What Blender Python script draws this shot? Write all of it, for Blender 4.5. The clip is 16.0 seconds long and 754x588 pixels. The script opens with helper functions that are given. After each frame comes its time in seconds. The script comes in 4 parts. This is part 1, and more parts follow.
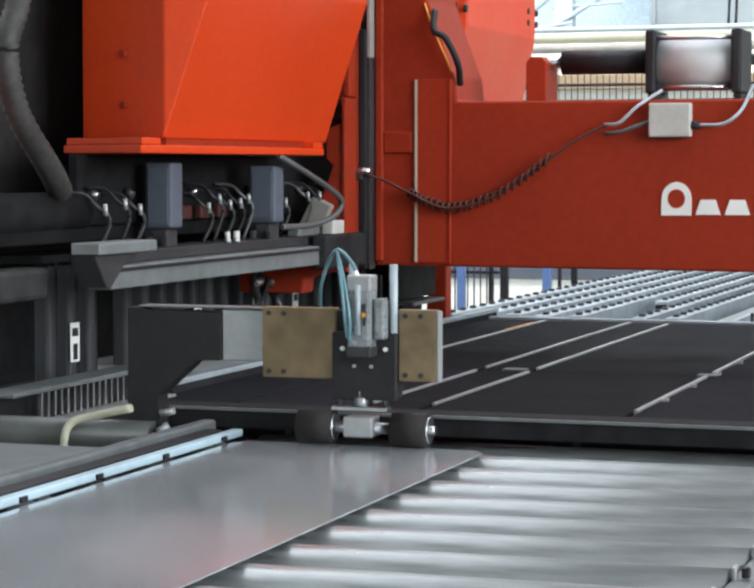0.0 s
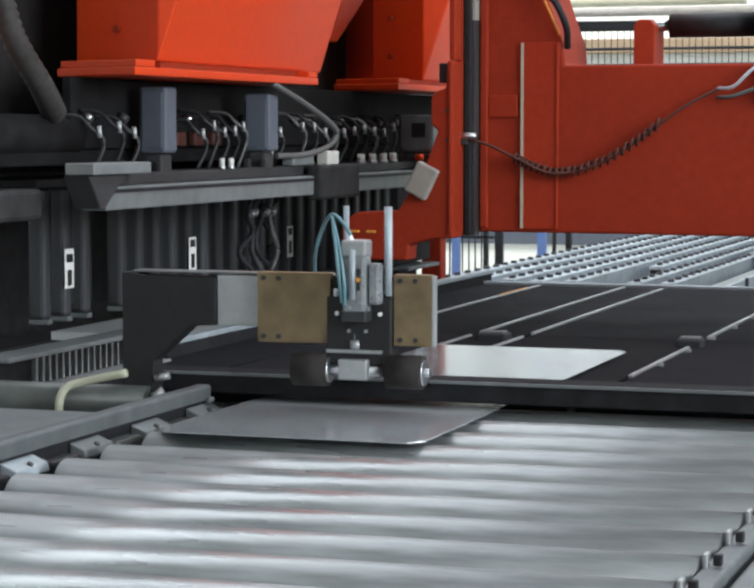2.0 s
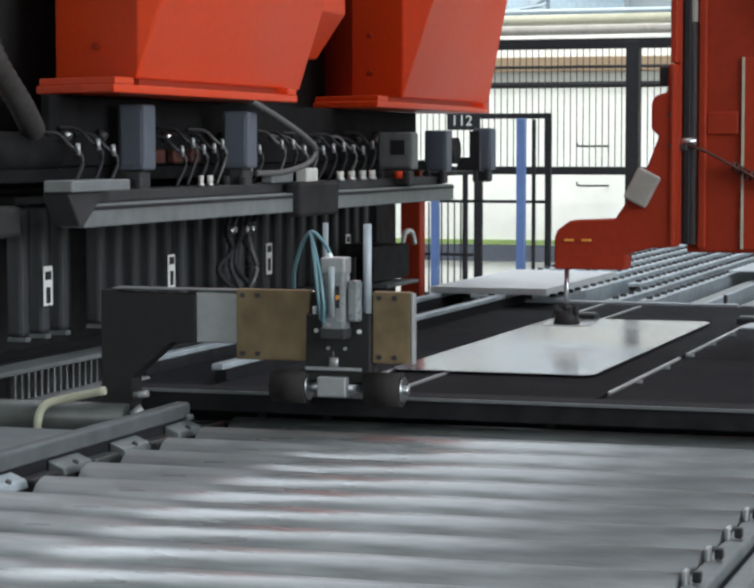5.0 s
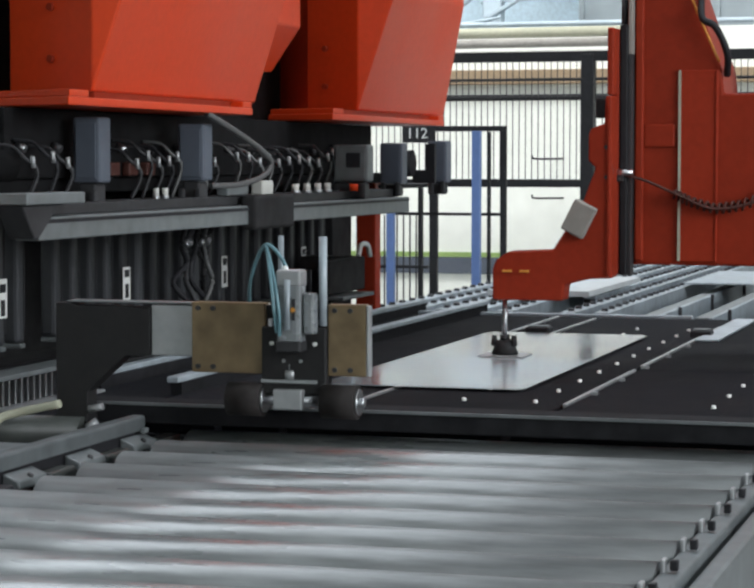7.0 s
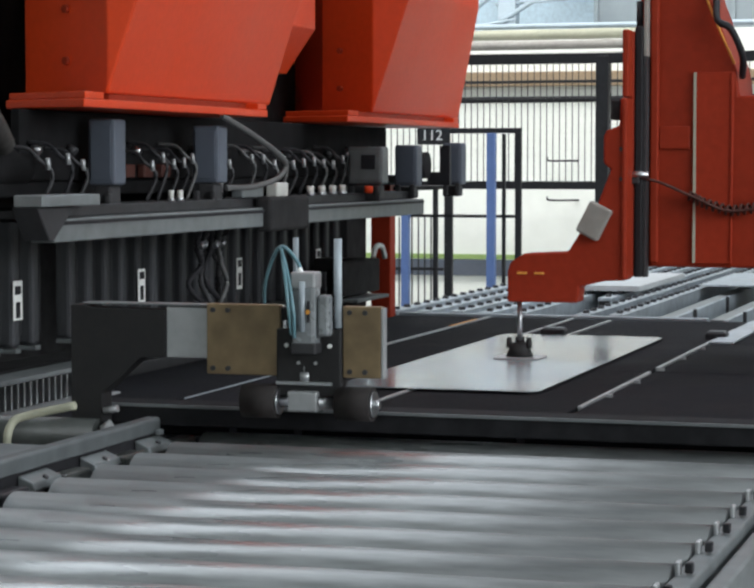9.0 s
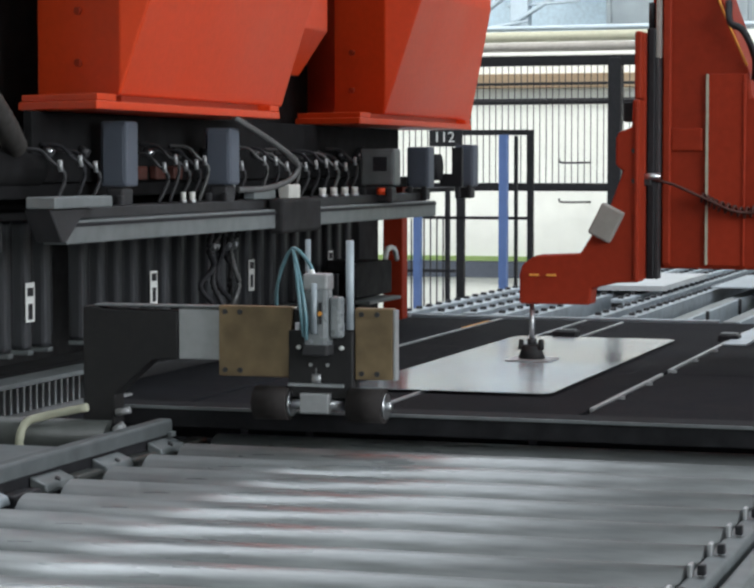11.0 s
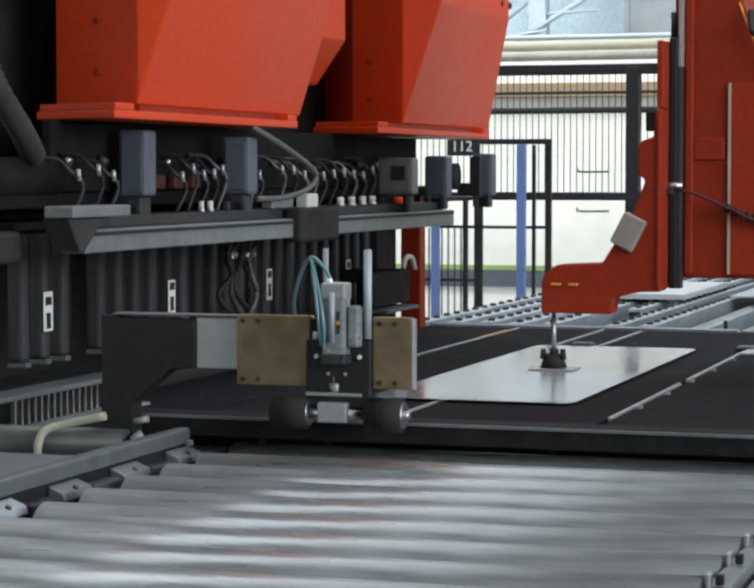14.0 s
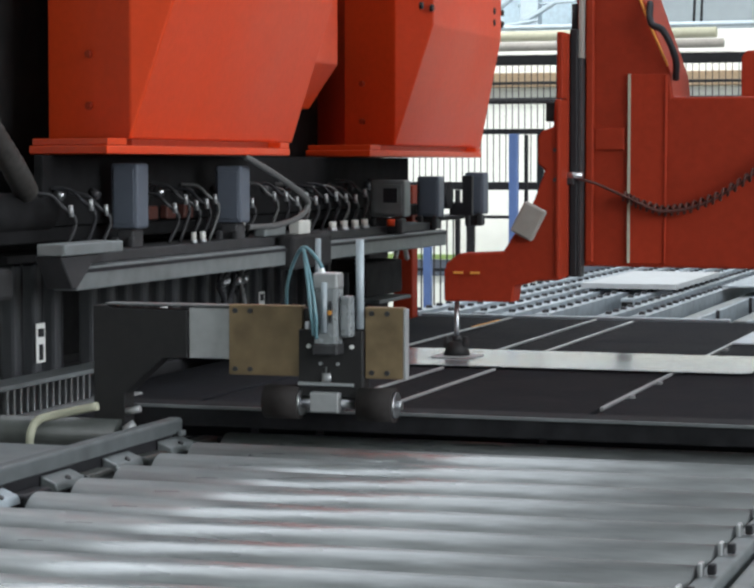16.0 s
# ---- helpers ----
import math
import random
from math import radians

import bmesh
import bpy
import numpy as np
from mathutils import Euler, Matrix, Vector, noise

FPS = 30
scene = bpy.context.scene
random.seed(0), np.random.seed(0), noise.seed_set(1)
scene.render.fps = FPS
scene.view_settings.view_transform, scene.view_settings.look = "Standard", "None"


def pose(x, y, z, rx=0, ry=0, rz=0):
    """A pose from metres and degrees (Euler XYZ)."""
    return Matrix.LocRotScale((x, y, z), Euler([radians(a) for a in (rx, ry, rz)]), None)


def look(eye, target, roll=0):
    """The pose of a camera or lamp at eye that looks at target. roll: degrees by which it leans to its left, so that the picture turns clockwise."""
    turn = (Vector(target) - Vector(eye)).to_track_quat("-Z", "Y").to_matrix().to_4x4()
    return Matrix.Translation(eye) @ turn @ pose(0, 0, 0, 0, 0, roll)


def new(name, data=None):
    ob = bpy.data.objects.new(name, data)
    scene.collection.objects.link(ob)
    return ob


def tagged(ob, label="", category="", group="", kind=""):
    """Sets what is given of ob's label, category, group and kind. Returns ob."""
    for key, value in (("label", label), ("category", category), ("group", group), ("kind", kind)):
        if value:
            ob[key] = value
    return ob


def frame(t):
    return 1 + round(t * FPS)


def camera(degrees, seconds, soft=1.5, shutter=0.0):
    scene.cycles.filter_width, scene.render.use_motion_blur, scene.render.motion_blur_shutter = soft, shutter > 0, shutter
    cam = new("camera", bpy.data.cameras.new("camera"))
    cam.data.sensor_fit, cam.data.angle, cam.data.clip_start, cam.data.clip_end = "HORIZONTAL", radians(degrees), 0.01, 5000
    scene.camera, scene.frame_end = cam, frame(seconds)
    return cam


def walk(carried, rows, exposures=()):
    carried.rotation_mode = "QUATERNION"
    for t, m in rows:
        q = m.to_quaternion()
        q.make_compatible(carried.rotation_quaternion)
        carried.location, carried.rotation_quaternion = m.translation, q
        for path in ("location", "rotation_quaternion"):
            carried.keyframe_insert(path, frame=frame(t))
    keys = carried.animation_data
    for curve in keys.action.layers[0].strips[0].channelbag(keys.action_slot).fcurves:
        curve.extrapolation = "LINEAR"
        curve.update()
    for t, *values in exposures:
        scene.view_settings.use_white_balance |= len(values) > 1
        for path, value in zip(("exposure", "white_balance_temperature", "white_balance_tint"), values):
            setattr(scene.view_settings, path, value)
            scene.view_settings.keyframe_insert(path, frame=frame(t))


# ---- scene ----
# ---- camera and its path: a tripod head that pans and tilts ----
EYE = (0.0, 0.0, 1.368)
YAW, PITCH, LENS = 18.8, -3.31, 4600.0
cam = camera(2 * math.degrees(math.atan(784 / LENS)), 16.0, soft=2.7)
# seconds, sideways and downward drift of the picture in units of the lens
DRIFT = ((0, 0, 0), (0.5, 0, 1), (0.75, 1, -4), (1, 1, -17), (1.5, -3, -46), (2, -11, -73), (2.5, -35, -67), (3, -46, -56),
         (3.5, -49, -46), (3.7, -50, -44), (5.8, -66, -25), (6, -88, -19), (6.5, -140, -12), (7, -147, -11), (7.5, -141, -11),
         (8, -139, -7), (8.2, -129, -7), (10.5, -105, -6), (11, -91, -3), (11.5, -82, 1), (12, -70, 5), (12.5, -60, 15),
         (13, -59, 21), (13.5, -57, 20), (14, -54, 16), (14.5, -52, 10), (15, -54, -3), (15.5, -60, -9), (16, -70, -5))
PATH = [(t, pose(*EYE, 90 + PITCH + math.degrees(b / LENS), 0, YAW + math.degrees(a / LENS))) for t, a, b in DRIFT]
walk(cam, PATH, exposures=[(0, 0.6), (0.6, 0.58), (1.5, 0.52), (2.5, 0.33), (3.7, 0.17), (5.8, 0.0), (7, -0.05), (11, -0.04), (14.5, 0.06), (16, 0.12)])

# ---- world and light: daylight through a window wall and roof lights ----
world = bpy.data.worlds.new("sky")
scene.world = world
world.use_nodes = True
wn = world.node_tree
sky = wn.nodes.new("ShaderNodeTexSky")
sky.sky_type, sky.sun_disc, sky.sun_elevation, sky.sun_rotation = "NISHITA", False, radians(40), radians(70)
wn.links.new(sky.outputs[0], wn.nodes["Background"].inputs[0])
wn.nodes["Background"].inputs[1].default_value = 0.1


def area(name, at, target, w, h, power, color=(1, 1, 1)):
    d = bpy.data.lights.new(name, "AREA")
    d.shape, d.size, d.size_y, d.energy, d.color = "RECTANGLE", w, h, power, color
    ob = new(name, d)
    ob.matrix_basis = look(at, target)
    return ob


area("window_light", (7.8, 0.9, 3.4), (-1.2, 4.2, 1.4), 8.0, 3.2, 750, (0.93, 0.97, 1.0))
area("roof_light", (-5.0, 6.6, 6.3), (-5.0, 6.3, 0.0), 13.0, 5.6, 600, (0.93, 0.97, 1.0))
area("roof_light", (-4.5, 15.2, 6.3), (-4.5, 16.9, 0.0), 14.0, 2.0, 860, (1.0, 1.0, 0.98))

# ---- materials ----


def mat(name, color, rough=0.5, metal=0.0, var=0.18, grain=30.0, bump=0.05, stain=3.0, coat=0.0, streak=None, spec=0.5):
    m = bpy.data.materials.new(name)
    m.use_nodes = True
    nt = m.node_tree
    b = nt.nodes["Principled BSDF"]
    b.inputs["Roughness"].default_value, b.inputs["Metallic"].default_value = rough, metal
    b.inputs["Coat Weight"].default_value = coat
    b.inputs["Specular IOR Level"].default_value = spec
    tc = nt.nodes.new("ShaderNodeTexCoord")
    mp = nt.nodes.new("ShaderNodeMapping")
    if streak:
        mp.inputs["Scale"].default_value = streak
    nt.links.new(tc.outputs["Object"], mp.inputs[0])
    n1, n2 = nt.nodes.new("ShaderNodeTexNoise"), nt.nodes.new("ShaderNodeTexNoise")
    for n, s in ((n1, grain), (n2, stain)):
        n.inputs["Scale"].default_value, n.inputs["Detail"].default_value = s, 5.0
        nt.links.new(mp.outputs[0], n.inputs["Vector"])
    add = nt.nodes.new("ShaderNodeMath")
    add.operation = "ADD"
    nt.links.new(n1.outputs[0], add.inputs[0])
    nt.links.new(n2.outputs[0], add.inputs[1])
    ramp = nt.nodes.new("ShaderNodeMapRange")
    ramp.inputs[1].default_value, ramp.inputs[2].default_value = 0.7, 1.3
    ramp.inputs[3].default_value, ramp.inputs[4].default_value = 1 - var, 1 + var
    nt.links.new(add.outputs[0], ramp.inputs[0])
    info = nt.nodes.new("ShaderNodeObjectInfo")
    each = nt.nodes.new("ShaderNodeMapRange")
    each.inputs[3].default_value, each.inputs[4].default_value = 1 - var * 0.6, 1 + var * 0.6
    nt.links.new(info.outputs["Random"], each.inputs[0])
    mul = nt.nodes.new("ShaderNodeMath")
    mul.operation = "MULTIPLY"
    nt.links.new(ramp.outputs[0], mul.inputs[0])
    nt.links.new(each.outputs[0], mul.inputs[1])
    mix = nt.nodes.new("ShaderNodeVectorMath")
    mix.operation = "SCALE"
    mix.inputs[0].default_value = color
    nt.links.new(mul.outputs[0], mix.inputs["Scale"])
    nt.links.new(mix.outputs[0], b.inputs["Base Color"])
    rr = nt.nodes.new("ShaderNodeMapRange")
    rr.inputs[1].default_value, rr.inputs[2].default_value = 0.3, 0.7
    rr.inputs[3].default_value, rr.inputs[4].default_value = max(0.03, rough - 0.08), min(1, rough + 0.1)
    nt.links.new(n2.outputs[0], rr.inputs[0])
    nt.links.new(rr.outputs[0], b.inputs["Roughness"])
    if bump:
        bp = nt.nodes.new("ShaderNodeBump")
        bp.inputs["Strength"].default_value, bp.inputs["Distance"].default_value = bump, 0.004
        nt.links.new(n1.outputs[0], bp.inputs["Height"])
        nt.links.new(bp.outputs[0], b.inputs["Normal"])
    return m


def glow(name, color, power):
    m = mat(name, color, 0.5)
    b = m.node_tree.nodes["Principled BSDF"]
    b.inputs["Emission Color"].default_value, b.inputs["Emission Strength"].default_value = (*color, 1), power
    return m


RED = mat("orange_red_enamel", (0.62, 0.053, 0.0105), 0.36, 0, 0.07, 60, 0.008, 2.0, spec=0.24)
# RED darkened, so the dimmer light on the gantry sits in the colour
RED2 = mat("darkened_red_enamel", (0.288, 0.0295, 0.0112), 0.5, 0, 0.12, 50, 0.01, 2.0, spec=0.14)
BLACK = mat("black_enamel", (0.019, 0.019, 0.022), 0.55, 0, 0.25, 40, 0.05, spec=0.25)
BRACKET = mat("black_oxide_steel", (0.02, 0.0195, 0.0205), 0.6, 0, 0.2, 60, 0.05, spec=0.3)
BRUSH = mat("black_brush_pad", (0.0095, 0.0098, 0.0125), 0.9, 0, 0.45, 260, 0.5, 5, spec=0.12)
DARK = mat("plain_dark_steel", (0.024, 0.0235, 0.0245), 0.8, 0, 0.5, 20, 0.08, spec=0.2)
# near-black that puts the shade around the ram's core into the colour
SHADE = mat("shade_black_steel", (0.0105, 0.0105, 0.0113), 0.8, 0, 0.5, 20, 0.08, spec=0.1)
TOOL = mat("dark_tool_steel", (0.034, 0.034, 0.037), 0.55, 0.2, 0.3, 30, 0.06)
PUNCH = mat("worn_tool_steel", (0.04, 0.042, 0.047), 0.5, 0.3, 0.5, 18, 0.06, 7, streak=(1, 1, 0.3))
STEEL = mat("brushed_steel", (0.52, 0.53, 0.55), 0.32, 1.0, 0.12, 40, 0.04)
ROLLER = mat("worn_zinc_roller", (0.3, 0.318, 0.323), 0.32, 0.32, 0.3, 14, 0.03, 4, streak=(0.8, 6.0, 6.0), spec=0.55)
COIL = mat("brown_black_lead", (0.07, 0.02, 0.014), 0.6, 0, 0.2)
MATTE = mat("matt_black_steel", (0.019, 0.019, 0.021), 0.8, 0, 0.3, 30, 0.05, spec=0.06)
SATIN = mat("satin_cylinder_tube", (0.5, 0.52, 0.53), 0.6, 0.1, 0.1, 30, 0.02)
PALEBLUE = mat("pale_blue_bar", (0.42, 0.55, 0.62), 0.35, 0.1, 0.1, 30, 0.03)
DUCT = mat("dusty_dark_duct", (0.038, 0.035, 0.033), 0.6, 0, 0.45, 60, 0.15, 12)
SHEET = mat("galvanised_sheet", (0.57, 0.595, 0.62), 0.15, 0.65, 0.06, 8, 0.004, 1.5)
ALU = mat("milled_aluminium", (0.4, 0.41, 0.42), 0.42, 0.6, 0.1, 60, 0.04)
GOLD = mat("yellow_zinc_plate", (0.185, 0.132, 0.072), 0.42, 0.3, 0.32, 25, 0.04, 11)
GREY = mat("blue_grey_enamel", (0.088, 0.103, 0.132), 0.5, 0, 0.1, 30, 0.03)
RAIL = mat("grey_rail_steel", (0.16, 0.175, 0.18), 0.45, 0.3, 0.18, 25, 0.05)
LIGHTGREY = mat("light_grey_profile", (0.33, 0.375, 0.41), 0.45, 0.15, 0.25, 25, 0.03)
RUBBER = mat("brown_rubber", (0.014, 0.0105, 0.01), 0.8, 0, 0.2, 90, 0.12)
WHITE = mat("white_paint", (0.78, 0.79, 0.77), 0.5, 0, 0.04, 20, 0.02)
PALE = mat("pale_grey_plastic", (0.5, 0.5, 0.47), 0.5, 0, 0.12, 30, 0.03, 6)
GUIDE = mat("dark_guide_steel", (0.115, 0.128, 0.133), 0.5, 0.2, 0.25, 25, 0.05, 6)
DUCTG = mat("oily_dark_pipe", (0.05, 0.055, 0.052), 0.4, 0, 0.35, 20, 0.04, 5)
COVER = mat("dusty_grey_cover", (0.3, 0.285, 0.26), 0.55, 0, 0.14, 30, 0.03, 9)
CLAD = mat("blue_grey_cladding", (0.3, 0.345, 0.37), 0.6, 0, 0.1, 6, 0.03, 1.2)
WALL = mat("cream_wall_paint", (0.82, 0.84, 0.79), 0.8, 0, 0.05, 6, 0.03, 0.7)
IVORY = mat("ivory_strap", (0.42, 0.42, 0.32), 0.6, 0, 0.1, 40, 0.03)
BLUE = mat("blue_enamel", (0.1, 0.17, 0.38), 0.45, 0, 0.1, 20, 0.03)
HOSEB = mat("light_blue_hose", (0.13, 0.25, 0.29), 0.35, 0, 0.08, 50, 0.02)
HOSEG = mat("grey_conduit", (0.11, 0.112, 0.112), 0.45, 0.3, 0.15, 200, 0.15)
FLOOR = mat("concrete_floor", (0.3, 0.3, 0.29), 0.7, 0, 0.15, 12, 0.1, 0.8)
GREEN = mat("green_stripe", (0.25, 0.36, 0.12), 0.6)
BROWN = mat("brown_board", (0.3, 0.22, 0.14), 0.7, 0, 0.12)
YELLOW = mat("amber_plastic", (0.75, 0.33, 0.05), 0.5)
CLEAR = mat("clear_polycarbonate", (0.2, 0.215, 0.225), 0.25, 0.3, 0.3, 30, 0.02, 14)
CEIL = mat("pale_roof_sheet", (0.55, 0.58, 0.6), 0.7, 0, 0.08, 8, 0.03)
TRUSS = mat("pale_blue_steel", (0.42, 0.5, 0.56), 0.5, 0, 0.08)


def polish(m):
    """Sheets polish the middle of the rollers; the ends beyond the sheet's edges stay dull. Base colour falls to under
    half towards the right end.
    """
    nt = m.node_tree
    b = nt.nodes["Principled BSDF"]
    sep = nt.nodes.new("ShaderNodeSeparateXYZ")
    tc = nt.nodes.new("ShaderNodeTexCoord")
    nt.links.new(tc.outputs["Object"], sep.inputs[0])
    wob = nt.nodes.new("ShaderNodeTexNoise")
    wob.inputs["Scale"].default_value, wob.inputs["Detail"].default_value = 5.0, 4.0
    nt.links.new(tc.outputs["Object"], wob.inputs["Vector"])
    info = nt.nodes.new("ShaderNodeObjectInfo")

    def calc(op, x, y, z=0.0):
        n = nt.nodes.new("ShaderNodeMath")
        n.operation = op
        for i, q in enumerate((x, y, z)):
            if isinstance(q, float):
                n.inputs[i].default_value = q
            else:
                nt.links.new(q, n.inputs[i])
        return n.outputs[0]

    def span(src, a0, a1, b0, b1):
        n = nt.nodes.new("ShaderNodeMapRange")
        for i, q in enumerate((a0, a1, b0, b1)):
            n.inputs[i + 1].default_value = q
        nt.links.new(src, n.inputs[0])
        return n.outputs[0]

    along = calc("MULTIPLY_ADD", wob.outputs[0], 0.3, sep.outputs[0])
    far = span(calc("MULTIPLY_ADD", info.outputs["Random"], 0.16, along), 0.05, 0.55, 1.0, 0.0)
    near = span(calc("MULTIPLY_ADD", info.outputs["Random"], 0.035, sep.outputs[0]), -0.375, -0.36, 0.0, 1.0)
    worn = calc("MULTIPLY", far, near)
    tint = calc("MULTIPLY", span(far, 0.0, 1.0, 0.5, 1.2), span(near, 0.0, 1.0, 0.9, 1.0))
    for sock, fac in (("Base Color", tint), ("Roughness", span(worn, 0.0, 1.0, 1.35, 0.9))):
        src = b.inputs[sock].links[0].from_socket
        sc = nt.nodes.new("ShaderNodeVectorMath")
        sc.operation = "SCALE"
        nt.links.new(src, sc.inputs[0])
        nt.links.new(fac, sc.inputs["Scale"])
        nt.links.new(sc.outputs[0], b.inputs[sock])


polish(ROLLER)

# ---- builders ----


def box(bm, x0, x1, y0, y1, z0, z1, bev=0.0, m=None):
    r = bmesh.ops.create_cube(bm, size=1.0)
    vs = r["verts"]
    bmesh.ops.transform(bm, verts=vs, matrix=Matrix.Translation(((x0 + x1) / 2, (y0 + y1) / 2, (z0 + z1) / 2)) @ Matrix.Diagonal((x1 - x0, y1 - y0, z1 - z0, 1)))
    if bev:
        es = {e for v in vs for e in v.link_edges}
        r = bmesh.ops.bevel(bm, geom=list(es), offset=bev, segments=2, profile=0.5, affect="EDGES")
        vs = list({v for f in r["faces"] for v in f.verts} | {v for v in vs if v.is_valid})
    if m is not None:
        bmesh.ops.transform(bm, verts=vs, matrix=m)
    return bm


def rod(bm, a, b, r, seg=16, r2=None):
    a, b = Vector(a), Vector(b)
    m = Matrix.Translation((a + b) / 2) @ (b - a).to_track_quat("Z", "Y").to_matrix().to_4x4()
    res = bmesh.ops.create_cone(bm, cap_ends=True, segments=seg, radius1=r, radius2=r if r2 is None else r2, depth=(b - a).length)
    bmesh.ops.transform(bm, verts=res["verts"], matrix=m)
    for v in res["verts"]:
        for f in v.link_faces:
            f.smooth = len(f.verts) == 4
    return bm


def prism(bm, poly, lo, hi, axis="y", bev=0.0):
    """A flat outline pushed from lo to hi along an axis. poly: (x, z) along y, (y, z) along x, (x, y) along z."""
    put = {"y": lambda p, h: (p[0], h, p[1]), "x": lambda p, h: (h, p[0], p[1]), "z": lambda p, h: (p[0], p[1], h)}[axis]
    a, b = [bm.verts.new(put(p, lo)) for p in poly], [bm.verts.new(put(p, hi)) for p in poly]
    n = len(poly)
    fs = [bm.faces.new(a), bm.faces.new(b[::-1])]
    fs += [bm.faces.new((a[i], b[i], b[(i + 1) % n], a[(i + 1) % n])) for i in range(n)]
    bmesh.ops.recalc_face_normals(bm, faces=fs)
    if bev:
        bmesh.ops.bevel(bm, geom=list({e for f in fs for e in f.edges}), offset=bev, segments=2, profile=0.5, affect="EDGES")
    return bm


def tube(bm, pts, r, seg=8, ribs=0.0, steps=8):
    """A hose through points, on a smooth curve; ribs: depth of the rings on it."""
    pts = [Vector(p) for p in pts]
    full = [2 * pts[0] - pts[1]] + pts + [2 * pts[-1] - pts[-2]]
    line = []
    for i in range(1, len(full) - 2):
        p0, p1, p2, p3 = full[i - 1:i + 3]
        for k in range(steps):
            u = k / steps
            line.append(0.5 * (2 * p1 + (p2 - p0) * u + (2 * p0 - 5 * p1 + 4 * p2 - p3) * u * u + (3 * p1 - p0 - 3 * p2 + p3) * u ** 3))
    line.append(pts[-1])
    prev = None
    for i, p in enumerate(line):
        d = (line[min(i + 1, len(line) - 1)] - line[max(i - 1, 0)]).normalized()
        m = d.to_track_quat("Z", "Y").to_matrix()
        rr = r * (1 + ribs * (i % 2))
        ring = [bm.verts.new(p + m @ Vector((rr * math.cos(2 * math.pi * k / seg), rr * math.sin(2 * math.pi * k / seg), 0))) for k in range(seg)]
        if prev:
            for k in range(seg):
                bm.faces.new((prev[k], prev[(k + 1) % seg], ring[(k + 1) % seg], ring[k])).smooth = True
        else:
            bm.faces.new(ring[::-1])
        prev = ring
    bm.faces.new(prev)
    bmesh.ops.recalc_face_normals(bm, faces=bm.faces)
    return bm


def B():
    return bmesh.new()


def mesh(bm, name, material, origin=(0, 0, 0)):
    me = bpy.data.meshes.new(name)
    bmesh.ops.translate(bm, verts=bm.verts, vec=-Vector(origin))
    bm.to_mesh(me)
    bm.free()
    me.materials.append(material)
    return me


def thing(name, at, label, category, group="", kind=""):
    ob = new(name)
    ob.empty_display_size = 0.05
    ob.location = at
    return tagged(ob, label, category, group, kind)


def world_at(ob):
    p = Vector(ob.location)
    while ob.parent:
        ob = ob.parent
        p += ob.location
    return p


def part(name, bm, material, parent, label="", at=None):
    """One mesh under a thing or part; bm is in world places. at: the part's own origin, in world places."""
    base = world_at(parent)
    o = Vector(at) if at is not None else base
    ob = new(name, mesh(bm, name, material, o))
    ob.parent = parent
    ob.location = o - base
    return tagged(ob, label)


def shared(name, me, parent, m):
    """A piece on a mesh that alike pieces share; m in the parent's space."""
    ob = new(name, me)
    ob.parent = parent
    ob.matrix_basis = m
    return ob


def solid(name, bm, material, label, category, group="", kind="", at=None):
    o = Vector(at) if at is not None else Vector((0, 0, 0))
    ob = new(name, mesh(bm, name, material, o))
    ob.location = o
    return tagged(ob, label, category, group, kind)


# ---- hall ----
solid("floor", box(B(), -16, 8.3, -5.3, 20.3, -0.2, 0.0), FLOOR, "grey worn concrete factory floor", "floor", kind="structure")
solid("wall_north", box(B(), -16, 8.3, 18.0, 18.3, 0.004, 2.46), WALL, "cream painted factory wall behind a safety fence", "wall", kind="structure")
solid("wall_south", box(B(), -16, 8.3, -5.3, -5.0, 0.004, 6.6), WALL, "plain cream factory wall", "wall", kind="structure")
solid("wall_west", box(B(), -16.3, -16.0, -5.3, 20.3, 0.004, 6.6), WALL, "plain cream factory wall", "wall", kind="structure")
bm = box(B(), 8.0, 8.3, -5.0, 18.0, 0.004, 1.6)
box(bm, 8.0, 8.3, -5.0, 18.0, 5.2, 6.6)
for y0, y1 in ((-5.0, -3.1), (4.9, 18.0)):
    box(bm, 8.0, 8.3, y0, y1, 1.604, 5.196)
solid("wall_east", bm, WALL, "cream factory wall with a wide window opening", "wall", kind="structure")
bm = B()
for y0, y1 in ((-5.3, 3.7), (9.5, 13.0), (16.2, 20.3)):
    box(bm, -16.3, 8.3, y0, y1, 6.6, 6.8)
box(bm, -16.3, -11.6, 3.7, 9.5, 6.6, 6.8)
box(bm, 1.6, 8.3, 3.7, 9.5, 6.6, 6.8)
box(bm, -16.3, -11.6, 13.0, 16.2, 6.6, 6.8)
box(bm, 2.6, 8.3, 13.0, 16.2, 6.6, 6.8)
solid("ceiling", bm, CEIL, "pale sheet-metal roof with open roof lights", "ceiling", kind="structure")
solid("backdrop", box(B(), -16, 8.3, 20.0, 20.1, 0.004, 6.596), glow("pale_sky_glow", (0.5, 0.62, 0.7), 0.14), "pale bright window band above the wall", "window", kind="structure")

# stripe, dado and board on the far wall
solid("trim_1", box(B(), -16, 8, 17.98, 17.998, 0.56, 0.6), GREEN, "green painted stripe on the wall", "trim", kind="structure")
solid("trim_2", box(B(), -16, 8, 17.97, 17.998, 0.42, 0.556), GREY, "blue-grey painted dado band on the wall", "trim", kind="structure")
solid("trim_3", box(B(), -12, 4, 17.9, 17.998, 2.0, 2.12, 0.01), BROWN, "brown wooden board along the wall", "trim", kind="structure")


